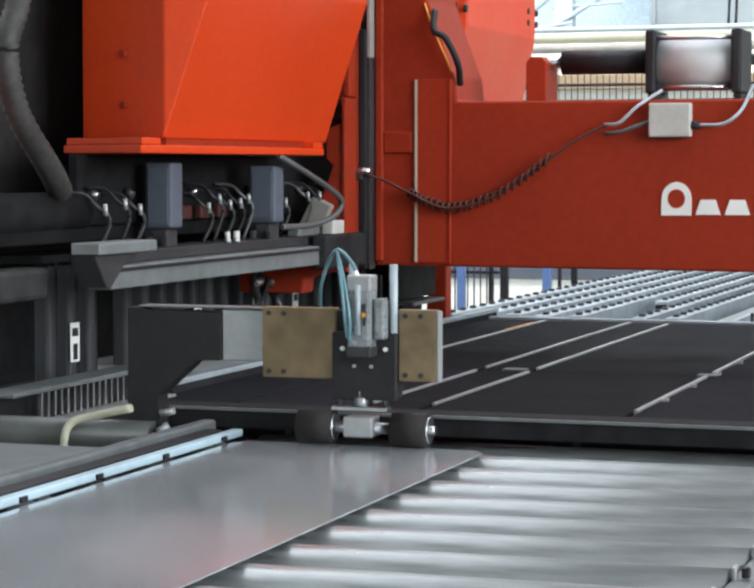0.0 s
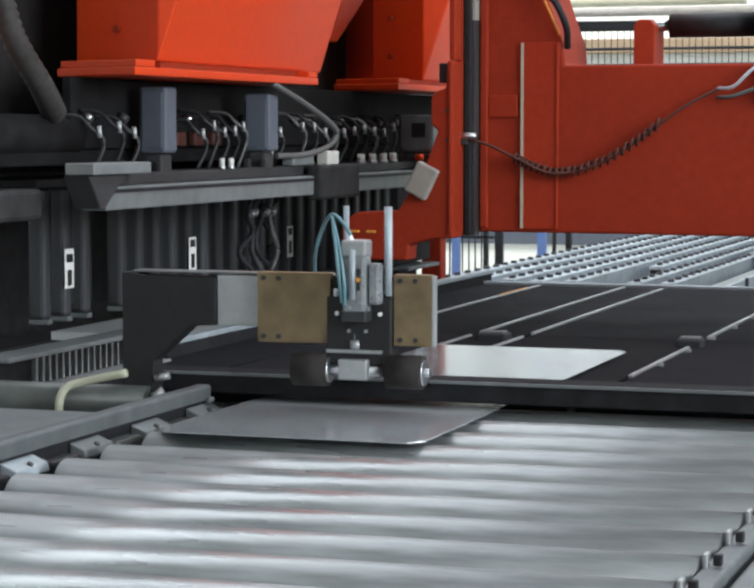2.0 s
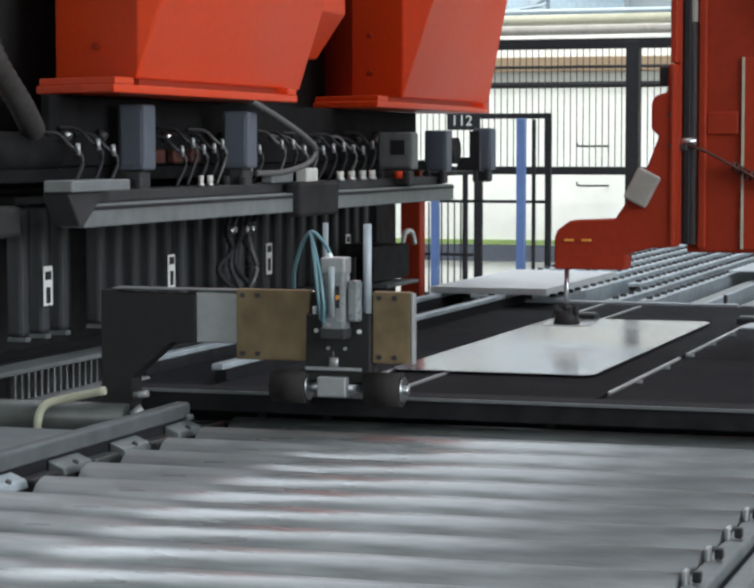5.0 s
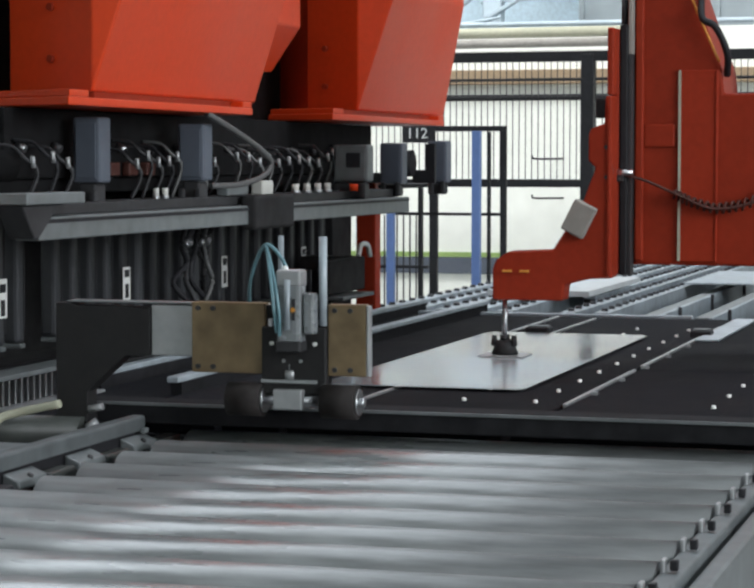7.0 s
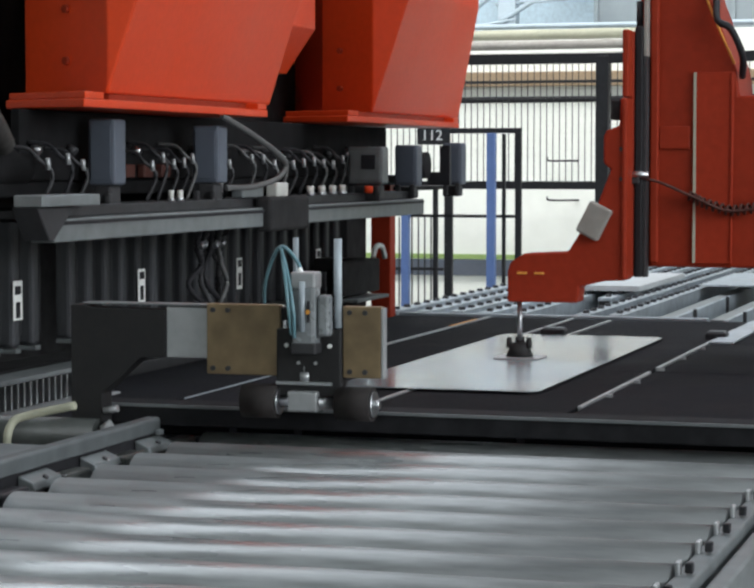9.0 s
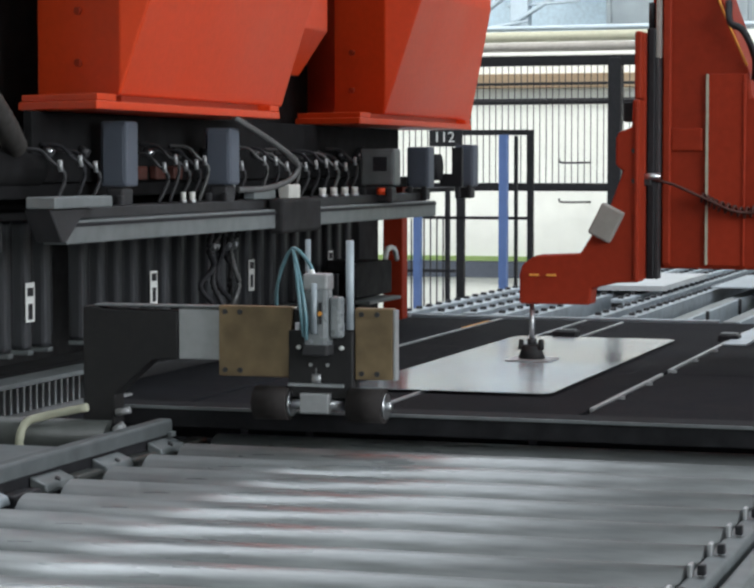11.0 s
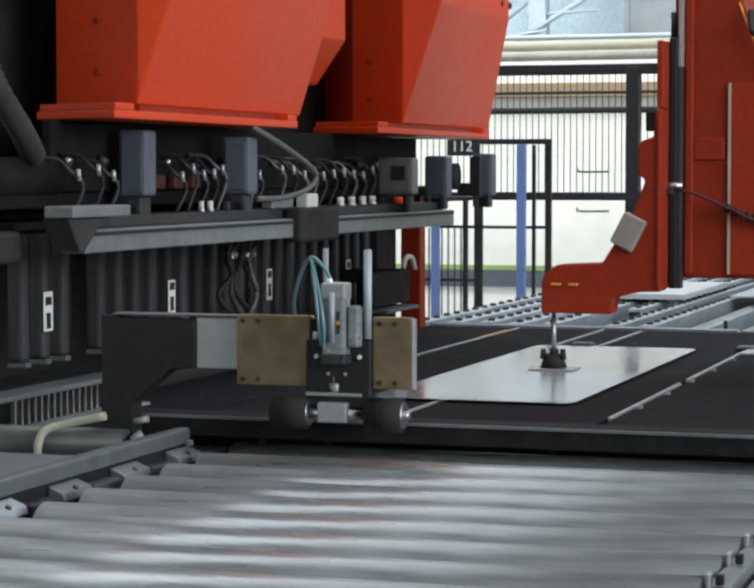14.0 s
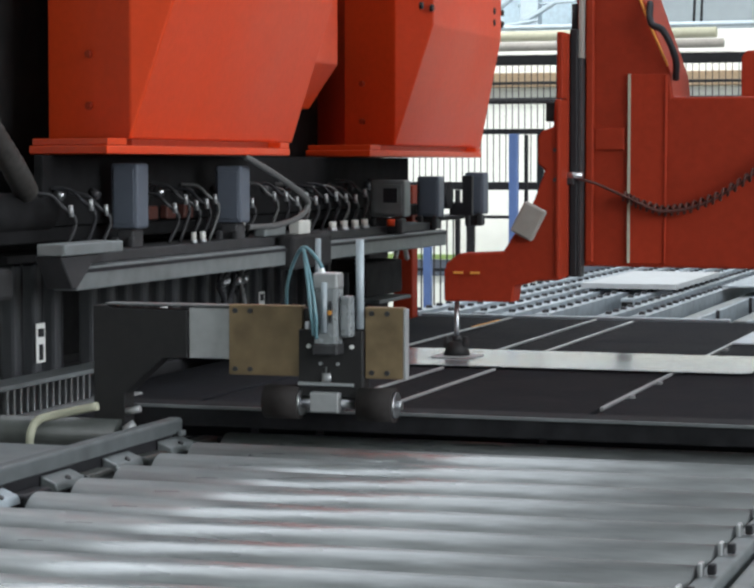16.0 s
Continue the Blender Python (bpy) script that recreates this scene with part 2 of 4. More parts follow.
def pipes():
    t = thing("pipe_rack", (-9.5, 16.6, 0.0), "long cream and white pipes on a rack by the wall", "pipes")
    for i, (z, r, m, y) in enumerate(((2.33, 0.04, IVORY, 16.6), (2.245, 0.035, COVER, 16.5), (2.165, 0.03, PALE, 16.6), (2.42, 0.02, TRUSS, 16.9), (2.0, 0.012, BLACK, 17.2), (1.86, 0.025, BLACK, 17.2))):
        part("pipe", rod(B(), (-9.6, y, z), (-2.7 + 0.07 * i + (4.4 if i > 2 else 0), y, z + 0.02), r), m, t)
    part("stand", box(B(), -9.55, -9.45, 16.4, 17.25, 0.0, 2.7, 0.01), BLACK, t)


def trusses():
    for k in range(4):
        x = -8.5 + 1.1 * k
        t = thing("roof_truss", (x, 18.9, 2.46), "pale blue steel lattice truss under the roof", "truss", "roof trusses")
        part("chord", rod(B(), (x, 18.6, 2.5), (x + 1.7, 19.2, 3.9), 0.025), TRUSS, t)
        part("chord", rod(B(), (x + 0.3, 18.6, 2.46), (x + 2.0, 19.2, 3.6), 0.022), TRUSS, t)
        for j in range(4):
            u = j / 4
            part("brace", rod(B(), (x + 1.7 * u, 18.6 + 0.6 * u, 2.5 + 0.95 * u), (x + 0.3 + 1.7 * (u + 0.2), 18.6 + 0.6 * u, 2.46 + 0.7 * (u + 0.2)), 0.013, 8), TRUSS, t)


def fence():
    t = thing("safety_fence", (-4.0, 15.0, 0.0), "black steel safety fence with thin vertical bars", "fence")
    part("post", box(B(), -3.108, -3.018, 14.96, 15.04, 0.0, 2.1, 0.006), BLACK, t)
    part("post", box(B(), -6.1, -6.02, 14.96, 15.04, 0.0, 2.1, 0.006), BLACK, t)
    part("post", box(B(), 0.9, 1.0, 14.96, 15.04, 0.0, 2.1, 0.006), BLACK, t)
    part("rail", box(B(), -6.0, 1.0, 14.97, 15.03, 2.05, 2.12, 0.006), BLACK, t)
    part("rail", box(B(), -6.0, 1.0, 14.97, 15.03, 1.185, 1.24, 0.006), BLACK, t)
    part("rail", box(B(), -6.0, 1.0, 14.985, 15.015, 0.05, 0.09, 0.006), BLACK, t)
    bm = B()
    x = -5.98
    while x < 0.9:
        box(bm, x, x + 0.0055, 14.997, 15.003, 1.24, 2.05)
        x += 0.045
    tagged(part("infill", bm, BLACK, t), kind="stuff")


def gate():
    t = thing("gate_frame", (-3.9, 14.4, 0.0), "black steel gate frame beside blue posts", "gate")
    for x0, x1, z1 in ((-3.53, -3.49, 1.565), (-4.02, -3.965, 1.19), (-4.1, -4.07, 1.19), (-3.62, -3.6, 1.56)):
        part("post", box(B(), x0, x1, 14.38, 14.42, 0.0, z1, 0.004), BLACK, t)
    part("top_rail", box(B(), -4.1, -3.49, 14.38, 14.42, 1.565, 1.6, 0.004), BLACK, t)
    part("rail", box(B(), -4.3, -3.53, 14.38, 14.42, 1.0, 1.02, 0.004), BLACK, t)
    part("rail", box(B(), -4.5, -4.03, 14.38, 14.42, 0.64, 0.66, 0.004), BLACK, t)
    bm = B()
    for k in range(9):
        box(bm, -4.48 + k * 0.045, -4.472 + k * 0.045, 14.395, 14.405, 0.02, 1.0)
    tagged(part("infill", bm, BLACK, t), kind="stuff")


def number_sign():
    x0, z0 = -4.175, 1.52
    t = thing("number_sign", (x0, 14.37, z0), "small black plate with white number on the gate", "sign")
    part("plate", box(B(), x0 - 0.03, x0 + 0.2, 14.364, 14.378, z0 - 0.03, z0 + 0.1, 0.002), BLACK, t)
    for ch, dx in (("1", 0.0), ("1", 0.05), ("2", 0.1)):
        cu = bpy.data.curves.new("digit", "FONT")
        cu.body, cu.size, cu.extrude = ch, 0.1, 0.002
        tmp = bpy.data.objects.new("digit", cu)
        me = bpy.data.meshes.new_from_object(tmp)
        bpy.data.objects.remove(tmp)
        me.materials.append(WHITE)
        ob = new("digit", me)
        ob.parent = t
        ob.matrix_basis = pose(dx, -0.009, 0, 90, 0, 0)


def blue_posts():
    for x, w, z in ((-3.68, 0.055, 1.565), (-4.27, 0.05, 1.05), (-4.4, 0.035, 0.95)):
        solid("post", box(B(), x, x + w, 14.2, 14.26, 0.0, z, 0.005), BLUE, "blue painted square steel post", "post", "blue posts")
    for x in (-3.3, -3.1):
        solid("brace", prism(B(), ((x, 0.62), (x + 0.06, 0.62), (x + 0.36, 0.2), (x + 0.3, 0.2)), 14.1, 14.15), BLUE if x < -3.2 else BLACK, "slanted steel brace beside the gate", "brace")


def hooks():
    for x, z in ((-4.1, 1.385), (-4.1, 1.06)):
        bm = tube(B(), ((x - 0.02, 17.9, z + 0.03), (x, 17.9, z), (x + 0.2, 17.9, z), (x + 0.22, 18.0, z)), 0.008)
        solid("hook", bm, BLACK, "thin black wall hook", "hook")


def cladding():
    bm = box(B(), -4.0, 8.0, 19.3, 19.4, 2.47, 6.59)
    for k in range(9):
        box(bm, -4.02 + 1.2 * k, -3.98 + 1.2 * k, 19.27, 19.298, 2.47, 6.59)
    solid("wall_upper", bm, CLAD, "blue-grey sheet cladding above the far wall", "wall", kind="structure")
    for x in (-3.294, -3.231):
        bm = tube(B(), ((x, 19.1, 6.5), (x + 0.02, 19.1, 4.5), (x, 19.1, 3.0), (x - 0.02, 19.1, 2.38)), 0.012)
        solid("hanging_cable", bm, BLACK, "thin dark cable hanging from the roof", "cable", "hanging cables")
    for x, w in ((-4.75, 0.16), (-5.9, 0.1)):
        solid("roof_column", box(B(), x, x + w, 18.7, 18.86, 2.462, 6.59, 0.01), TRUSS, "pale blue steel column above the wall", "column", "roof columns")


cladding(), pipes(), trusses(), fence(), gate(), number_sign(), blue_posts(), hooks()

# ---- outfeed conveyors ----


def skate_rails():
    wheel = mesh(rod(B(), (-0.009, 0, 0), (0.009, 0, 0), 0.014, 12), "wheel", BLACK)
    cap = mesh(box(B(), -0.021, 0.021, -0.004, 0.0, -0.024, 0.024, 0.002), "end_cap", DARK)
    for i in range(8):
        x = -2.11 + 0.106 * i
        y0, y1 = 6.9 + 0.02 * (i % 3), 12.6
        if i == 5:
            y0 += 0.85
        t = thing("skate_conveyor", (x, y0, 0.0), "light grey skate-wheel conveyor rail with black wheels", "conveyor", "skate conveyors")
        part("profile", box(B(), x - 0.024, x + 0.024, y0, y1, 0.815, 0.886, 0.003), LIGHTGREY, t)
        part("leg", box(B(), x - 0.02, x + 0.02, y0 + 0.1, y0 + 0.14, 0.0, 0.814), LIGHTGREY, t)
        part("leg", box(B(), x - 0.02, x + 0.02, y1 - 0.14, y1 - 0.1, 0.0, 0.814), LIGHTGREY, t)
        shared("end_cap", cap, t, Matrix.Translation((0, -0.001, 0.85)))
        n = int((y1 - y0) / 0.12)
        for k in range(n):
            shared("wheel", wheel, t, Matrix.Translation((0, 0.07 + 0.12 * k, 0.882)))
    for x, y0, z in ((-1.22, 7.15, 0.865), (-1.03, 7.0, 0.87), (-0.82, 6.95, 0.875), (-0.6, 6.9, 0.875)):
        t = thing("side_channel", (x, y0, 0.0), "pale blue-grey steel side channel of the conveyor", "channel", "side channels")
        part("web", box(B(), x - 0.006, x + 0.006, y0, 9.6, z - 0.1, z, 0.002), LIGHTGREY, t)
        part("lip", box(B(), x - 0.05, x - 0.0062, y0, 9.6, z - 0.008, z, 0.002), RAIL, t)
        for y in (y0 + 0.35, y0 + 1.1, y0 + 2.0):
            part("stay", box(B(), x + 0.0062, x + 0.016, y, y + 0.02, 0.0, z + 0.004), TOOL, t)
    t = thing("conveyor_frame", (-1.2, 8.0, 0.0), "grey cross frame under the conveyor rails", "frame")
    part("cross_beam", box(B(), -2.3, -0.4, 6.8, 6.86, 0.74, 0.812, 0.004), RAIL, t)
    part("cross_beam", box(B(), -2.3, -0.4, 12.3, 12.38, 0.74, 0.812, 0.004), LIGHTGREY, t)
    part("pan", box(B(), -2.3, -0.4, 6.864, 12.29, 0.7, 0.72, 0.004), RAIL, t)
    part("leg", box(B(), -0.46, -0.4, 6.8, 6.86, 0.0, 0.738), LIGHTGREY, t)
    part("leg", box(B(), -2.3, -2.24, 6.8, 6.86, 0.0, 0.738), LIGHTGREY, t)
    bm = prism(B(), ((-1.34, 8.4), (-0.55, 8.4), (-0.55, 9.35), (-1.34, 9.35)), 0.898, 0.904, "z", 0.001)
    solid("pale_plate", bm, LIGHTGREY, "pale grey plate lying across the outfeed rails", "plate")


skate_rails()

# ---- black brush table ----


def brush_table():
    t = thing("brush_table", (-0.6, 5.1, 0.0), "black brush-topped sheet table with pale strips", "table")
    part("bed", box(B(), -2.0, 0.8, 3.71, 6.62, 0.8, 0.872, 0.004), BLACK, t)
    xs, ys = (-2.0, -1.7, -1.435, -1.31, -0.9, -0.45, 0.1, 0.8), (3.715, 4.97, 5.8, 6.615)
    for i in range(len(xs) - 1):
        for j in range(3):
            part("brush_pad", box(B(), xs[i] + 0.007, xs[i + 1] - 0.007, ys[j] + 0.002, ys[j + 1] - 0.002, 0.874, 0.893, 0.002), BRUSH, t)
    for x, y0, y1 in ((-1.435, 4.2, 4.93), (-1.435, 5.02, 6.6), (-1.31, 4.2, 4.93), (-1.31, 5.02, 6.55), (-0.9, 4.2, 4.95), (-0.9, 5.05, 6.3), (-1.7, 5.4, 6.6), (-0.45, 4.4, 6.6)):
        part("strip", box(B(), x - 0.004, x + 0.004, y0, y1, 0.874, 0.896, 0.001), ALU, t, "pale worn metal strip")
    part("strip_plate", box(B(), -0.893, -0.83, 5.78, 6.58, 0.8945, 0.9, 0.001), LIGHTGREY, t)
    part("marker", box(B(), -1.703, -1.697, 6.15, 6.45, 0.8965, 0.898), YELLOW, t)
    for k in range(6):
        part("tab", box(B(), -0.888, -0.876, 4.4 + 0.3 * k, 4.41 + 0.3 * k, 0.88, 0.899), ALU, t)
    for x in (-1.9, 0.7):
        for y in (3.78, 6.5):
            part("leg", box(B(), x - 0.04, x + 0.04, y - 0.04, y + 0.04, 0.0, 0.8), BLACK, t)
    part("tail_rail", box(B(), -2.0, -1.03, 6.63, 6.66, 0.85, 0.9, 0.003), LIGHTGREY, t)


def cross_beam():
    t = thing("cross_beam", (-0.5, 3.55, 0.0), "black enamelled beam spanning the gap before the table", "beam")
    part("bar", box(B(), -1.63, 0.9, 3.56, 3.63, 0.91, 0.948, 0.003), MATTE, t)
    part("edge_strip", box(B(), -1.6, 0.9, 3.554, 3.5598, 0.942, 0.947), RAIL, t, "thin worn steel edge strip")
    part("ledge", box(B(), -1.63, 0.9, 3.632, 3.705, 0.91, 0.938, 0.003), MATTE, t)
    part("upright", box(B(), -1.63, -1.57, 3.565, 3.625, 0.0, 0.909), BLACK, t)
    part("upright", box(B(), 0.84, 0.9, 3.565, 3.625, 0.0, 0.909), BLACK, t)


brush_table(), cross_beam()


def lift_rail(x, y0):
    t = thing("lift_rail", (x, 5.5, 0.9), "pale grey lifting rail beside the brush table", "rail", "lifting rails")
    part("bar", box(B(), x - 0.013, x + 0.013, y0, 6.74, 0.918, 0.931, 0.003), LIGHTGREY, t)
    part("web", box(B(), x - 0.012, x + 0.012, y0 + 0.02, 6.72, 0.82, 0.9178), MATTE, t)
    return t


def ball_row(x, n):
    t = thing("ball_transfer_row", (x, 4.2, 0.87), "row of small pale ball casters in the table", "ball casters", "ball rows")
    for k in range(n):
        bm = rod(B(), (x, 4.23 + 0.213 * k, 0.885), (x, 4.23 + 0.213 * k, 0.899), 0.0058, 12, 0.004)
        part("ball", bm, WHITE, t)
    part("carrier", box(B(), x - 0.01, x + 0.01, 4.2, 6.4, 0.84, 0.868), BLACK, t)
    return t


def stop_carriage(x, w):
    t = thing("stop_carriage", (x, 4.97, 0.9), "small black sliding sheet stop with a pale top", "sheet stop", "sheet stops")
    part("body", box(B(), x - w, x + w, 4.94, 5.0, 0.884, 0.911, 0.005), BLACK, t)
    part("top_plate", box(B(), x - w * 0.8, x + w * 0.8, 4.95, 4.99, 0.9112, 0.915, 0.002), GUIDE, t)
    part("pin", rod(B(), (x, 4.97, 0.82), (x, 4.97, 0.884), 0.01), STEEL, t)
    return t


stops = [stop_carriage(-1.35, 0.034), stop_carriage(-0.9, 0.028)]
rail_a, rail_b = lift_rail(-1.9, 4.2), lift_rail(-1.7, 4.15)
balls = [ball_row(-0.965, 10), ball_row(-0.615, 10), ball_row(-1.11, 10), ball_row(-0.25, 10)]

# ---- roller table ----
PITCH_R, R_R = 0.149, 0.053


def roller_table():
    t = thing("roller_table", (-0.95, 2.6, 0.0), "infeed roller table of worn zinc rollers", "roller table")
    bm = rod(B(), (-0.5, 0, 0), (0.51, 0, 0), R_R, 40)
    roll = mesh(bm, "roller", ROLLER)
    pin = mesh(rod(B(), (-0.51, 0, 0), (0.51, 0, 0), 0.012, 10), "axle", STEEL)
    clip = mesh(box(B(), -0.005, 0.005, -0.006, 0.006, -0.01, 0.003, 0.002), "clip", BLACK)
    tab = mesh(box(B(), -0.003, 0.003, -0.01, 0.01, -0.02, 0.005, 0.002), "clip_tab", ALU)
    for k in range(-1, 12):
        y = 3.476 - PITCH_R * k
        r = shared("roller", roll, t, Matrix.Translation((0.0, y - 2.6, 0.893 - R_R)))
        shared("axle", pin, r, Matrix.Identity(4))
        shared("clip_tab", tab, t, Matrix.Translation((0.517, y - 2.6, 0.893)))
        shared("clip", clip, t, Matrix.Translation((0.53, y - 2.6, 0.894)))
    part("side_frame", box(B(), -0.438, -0.408, 1.8, 3.7, 0.74, 0.882, 0.004), GUIDE, t)
    part("side_cover", box(B(), -0.4, -0.372, 1.8, 3.7, 0.7, 0.872, 0.006), RAIL, t)
    part("side_frame", box(B(), -1.53, -1.48, 1.8, 3.6, 0.74, 0.85, 0.004), RAIL, t)
    for x in (-1.5, -0.39):
        for y in (1.9, 3.4):
            part("leg", box(B(), x - 0.03, x + 0.03, y - 0.03, y + 0.03, 0.0, 0.74), BLACK, t)
    part("pan", box(B(), -1.47, -0.42, 1.8, 3.6, 0.72, 0.735), DARK, t)


def side_guide():
    t = thing("side_guide", (-1.55, 2.9, 0.0), "grey sheet-metal side guide with pale pads", "guide")
    bm = prism(B(), ((-1.53, 0.9), (-1.505, 0.9), (-1.505, 0.922), (-1.508, 0.926), (-1.53, 0.926)), 1.9, 3.55, "y", 0.002)
    part("rail", bm, GUIDE, t)
    # black filler standing in for the shadow gap below the rail
    part("rail_web", box(B(), -1.528, -1.512, 1.9, 3.52, 0.8775, 0.8995), BLACK, t)
    for k in range(6):
        y = 2.35 + 0.22 * k
        part("pad", prism(B(), ((-1.511, 0.872), (-1.48, 0.872), (-1.484, 0.885), (-1.511, 0.896)), y, y + 0.1, "y", 0.003), RAIL if k > 2 else LIGHTGREY, t)
        part("spacer", box(B(), -1.511, -1.478, y + 0.105, y + 0.2, 0.855, 0.884, 0.006), DUCTG if k > 2 else BLACK, t)
        part("pad_bolt", rod(B(), (-1.49, y + 0.05, 0.884), (-1.487, y + 0.05, 0.89), 0.005, 8), TOOL, t)
    part("tip", box(B(), -1.503, -1.494, 3.52, 3.54, 0.897, 0.906, 0.002), RAIL, t)
    part("top_plate", box(B(), -2.1, -1.54, 2.2, 3.22, 0.9, 0.915, 0.004), RAIL, t, "pale grey side plate")
    part("foot", box(B(), -1.56, -1.505, 2.0, 2.06, 0.0, 0.877), BLACK, t)
    part("foot", box(B(), -1.53, -1.505, 3.45, 3.5, 0.0, 0.877), BLACK, t)


def lift_guide():
    t = thing("guide_bar", (-1.46, 2.9, 0.9), "pale glossy guide bar along the sheet's edge", "guide")
    part("bar", box(B(), -1.47, -1.45, 1.9, 3.54, 0.9, 0.913, 0.003), PALEBLUE, t)
    part("shade_lip", box(B(), -1.505, -1.472, 1.9, 3.5, 0.908, 0.915, 0.002), BLACK, t)
    for k in range(7):
        part("rivet", box(B(), -1.4495, -1.446, 2.0 + 0.24 * k, 2.02 + 0.24 * k, 0.902, 0.91), BLACK, t)
    return t


roller_table(), side_guide()
guide_bar = lift_guide()


def sheet_metal():
    bm = prism(B(), ((-0.2, -0.74), (0.2, -0.74), (0.22, -0.71), (0.22, 0.71), (0.2, 0.74), (-0.2, 0.74), (-0.22, 0.71), (-0.22, -0.71)), -0.001, 0.001, "z")
    return solid("metal_sheet", bm, SHEET, "thin shiny galvanised steel sheet with clipped corners", "sheet")


sheet = sheet_metal()


def folded_panel():
    t = thing("white_panel", (-1.65, 8.6, 0.9), "white sheet-metal panel with folded edges", "panel")
    part("top", prism(B(), ((-1.83, 8.1), (-1.47, 8.1), (-1.47, 9.1), (-1.83, 9.1)), 0.917, 0.919, "z"), SATIN, t)
    for x0, x1, y0, y1 in ((-1.83, -1.47, 8.1, 8.102), (-1.83, -1.47, 9.098, 9.1), (-1.472, -1.47, 8.103, 9.097), (-1.83, -1.828, 8.103, 9.097)):
        part("folded_edge", box(B(), x0, x1, y0, y1, 0.9, 0.9168), SATIN, t)
    return t


panel = folded_panel()

# ---- infeed pinch-roller bracket ----


def feeder():
    t = thing("feed_bracket", (-1.56, 3.38, 0.9), "black steel bracket with yellow plates and pinch rollers", "feeder")
    bm = prism(B(), ((-1.59, 0.905), (-1.533, 0.905), (-1.533, 0.985), (-1.465, 1.045), (-1.42, 1.047), (-1.42, 1.126), (-1.555, 1.128), (-1.565, 1.132), (-1.59, 1.132)), 3.37, 3.41, "y", 0.002)
    part("arm", bm, BRACKET, t)
    part("arm_cap", box(B(), -1.57, -1.24, 3.372, 3.408, 1.133, 1.136, 0.001), RAIL, t)
    part("foot_plate", box(B(), -1.62, -1.535, 3.36, 3.41, 0.892, 0.9045, 0.002), BRACKET, t)
    part("foot_post", box(B(), -1.61, -1.55, 3.36, 3.4, 0.055, 0.891), BRACKET, t)
    part("knob", rod(B(), (-1.53, 3.36, 0.923), (-1.515, 3.37, 0.935), 0.008), ALU, t)
    part("knob", rod(B(), (-1.53, 3.37, 0.955), (-1.505, 3.37, 0.96), 0.006), ALU, t)
    part("spacer_plate", box(B(), -1.4195, -1.3, 3.375, 3.4, 1.047, 1.131, 0.002), ALU, t, "bare milled aluminium plate")
    for x0, x1 in ((-1.339, -1.212), (-1.105, -1.041)):
        p = part("yellow_plate", box(B(), x0, x1, 3.352, 3.372, 1.024, 1.139, 0.002), GOLD, t, "yellow zinc-plated steel plate")
        xs = (x0 + 0.012, x0 + 0.038)
        for x in xs:
            for z in (1.034, 1.129):
                part("bolt", rod(B(), (x, 3.352, z), (x, 3.348, z), 0.0042, 10), TOOL, p)
    part("plate_edge", box(B(), -1.0405, -1.036, 3.352, 3.369, 1.024, 1.137, 0.001), ALU, t)
    part("back_plate", box(B(), -1.216, -1.106, 3.36, 3.38, 0.995, 1.135, 0.002), BRACKET, t)
    part("cylinder_mount", box(B(), -1.216, -1.106, 3.345, 3.3595, 0.992, 1.102, 0.003), BRACKET, t)
    c = part("air_cylinder", box(B(), -1.178, -1.138, 3.31, 3.344, 1.066, 1.192, 0.006), CLEAR, t, "clear and silver pneumatic cylinder")
    part("valve", box(B(), -1.15, -1.146, 3.306, 3.3099, 1.115, 1.15, 0.001), BLACK, c)
    part("indicator", rod(B(), (-1.148, 3.3055, 1.132), (-1.148, 3.304, 1.132), 0.004, 10), YELLOW, c)
    part("barrel", rod(B(), (-1.158, 3.3065, 1.1), (-1.158, 3.3065, 1.18), 0.005, 12), LIGHTGREY, c)
    part("foot_block", box(B(), -1.179, -1.137, 3.308, 3.3445, 1.064, 1.082, 0.003), TOOL, c)
    part("end_cap", box(B(), -1.179, -1.137, 3.309, 3.345, 1.168, 1.195, 0.004), ALU, c)
    part("sleeve", box(B(), -1.136, -1.118, 3.318, 3.343, 1.092, 1.158, 0.004), CLEAR, t)
    for x in (-1.197, -1.124):
        part("screw", rod(B(), (x, 3.345, 1.075), (x, 3.341, 1.075), 0.0036, 10), WHITE, t)
    for x in (-1.177, -1.148):
        part("screw", rod(B(), (x, 3.345, 1.047), (x, 3.342, 1.047), 0.003, 10), STEEL, t)
    part("hose", tube(B(), ((-1.158, 3.32, 1.182), (-1.175, 3.33, 1.212), (-1.203, 3.34, 1.234), (-1.228, 3.36, 1.21), (-1.248, 3.38, 1.165), (-1.262, 3.42, 1.12)), 0.003), HOSEB, t, "light blue air hose")
    part("hose", tube(B(), ((-1.205, 3.34, 1.232), (-1.182, 3.31, 1.185), (-1.17, 3.3, 1.13), (-1.172, 3.31, 1.09)), 0.003), HOSEB, t, "light blue air hose")
    part("hose", tube(B(), ((-1.208, 3.35, 1.233), (-1.188, 3.31, 1.19), (-1.178, 3.3, 1.135), (-1.177, 3.31, 1.095)), 0.003), HOSEB, t, "light blue air hose")
    part("hose_nut", rod(B(), (-1.156, 3.318, 1.178), (-1.168, 3.322, 1.2), 0.0045), WHITE, t)
    # the part that lifts
    c = part("roller_carriage", box(B(), -1.192, -1.142, 3.33, 3.37, 0.915, 0.948, 0.003), ALU, t, at=(-1.165, 3.35, 0.936))
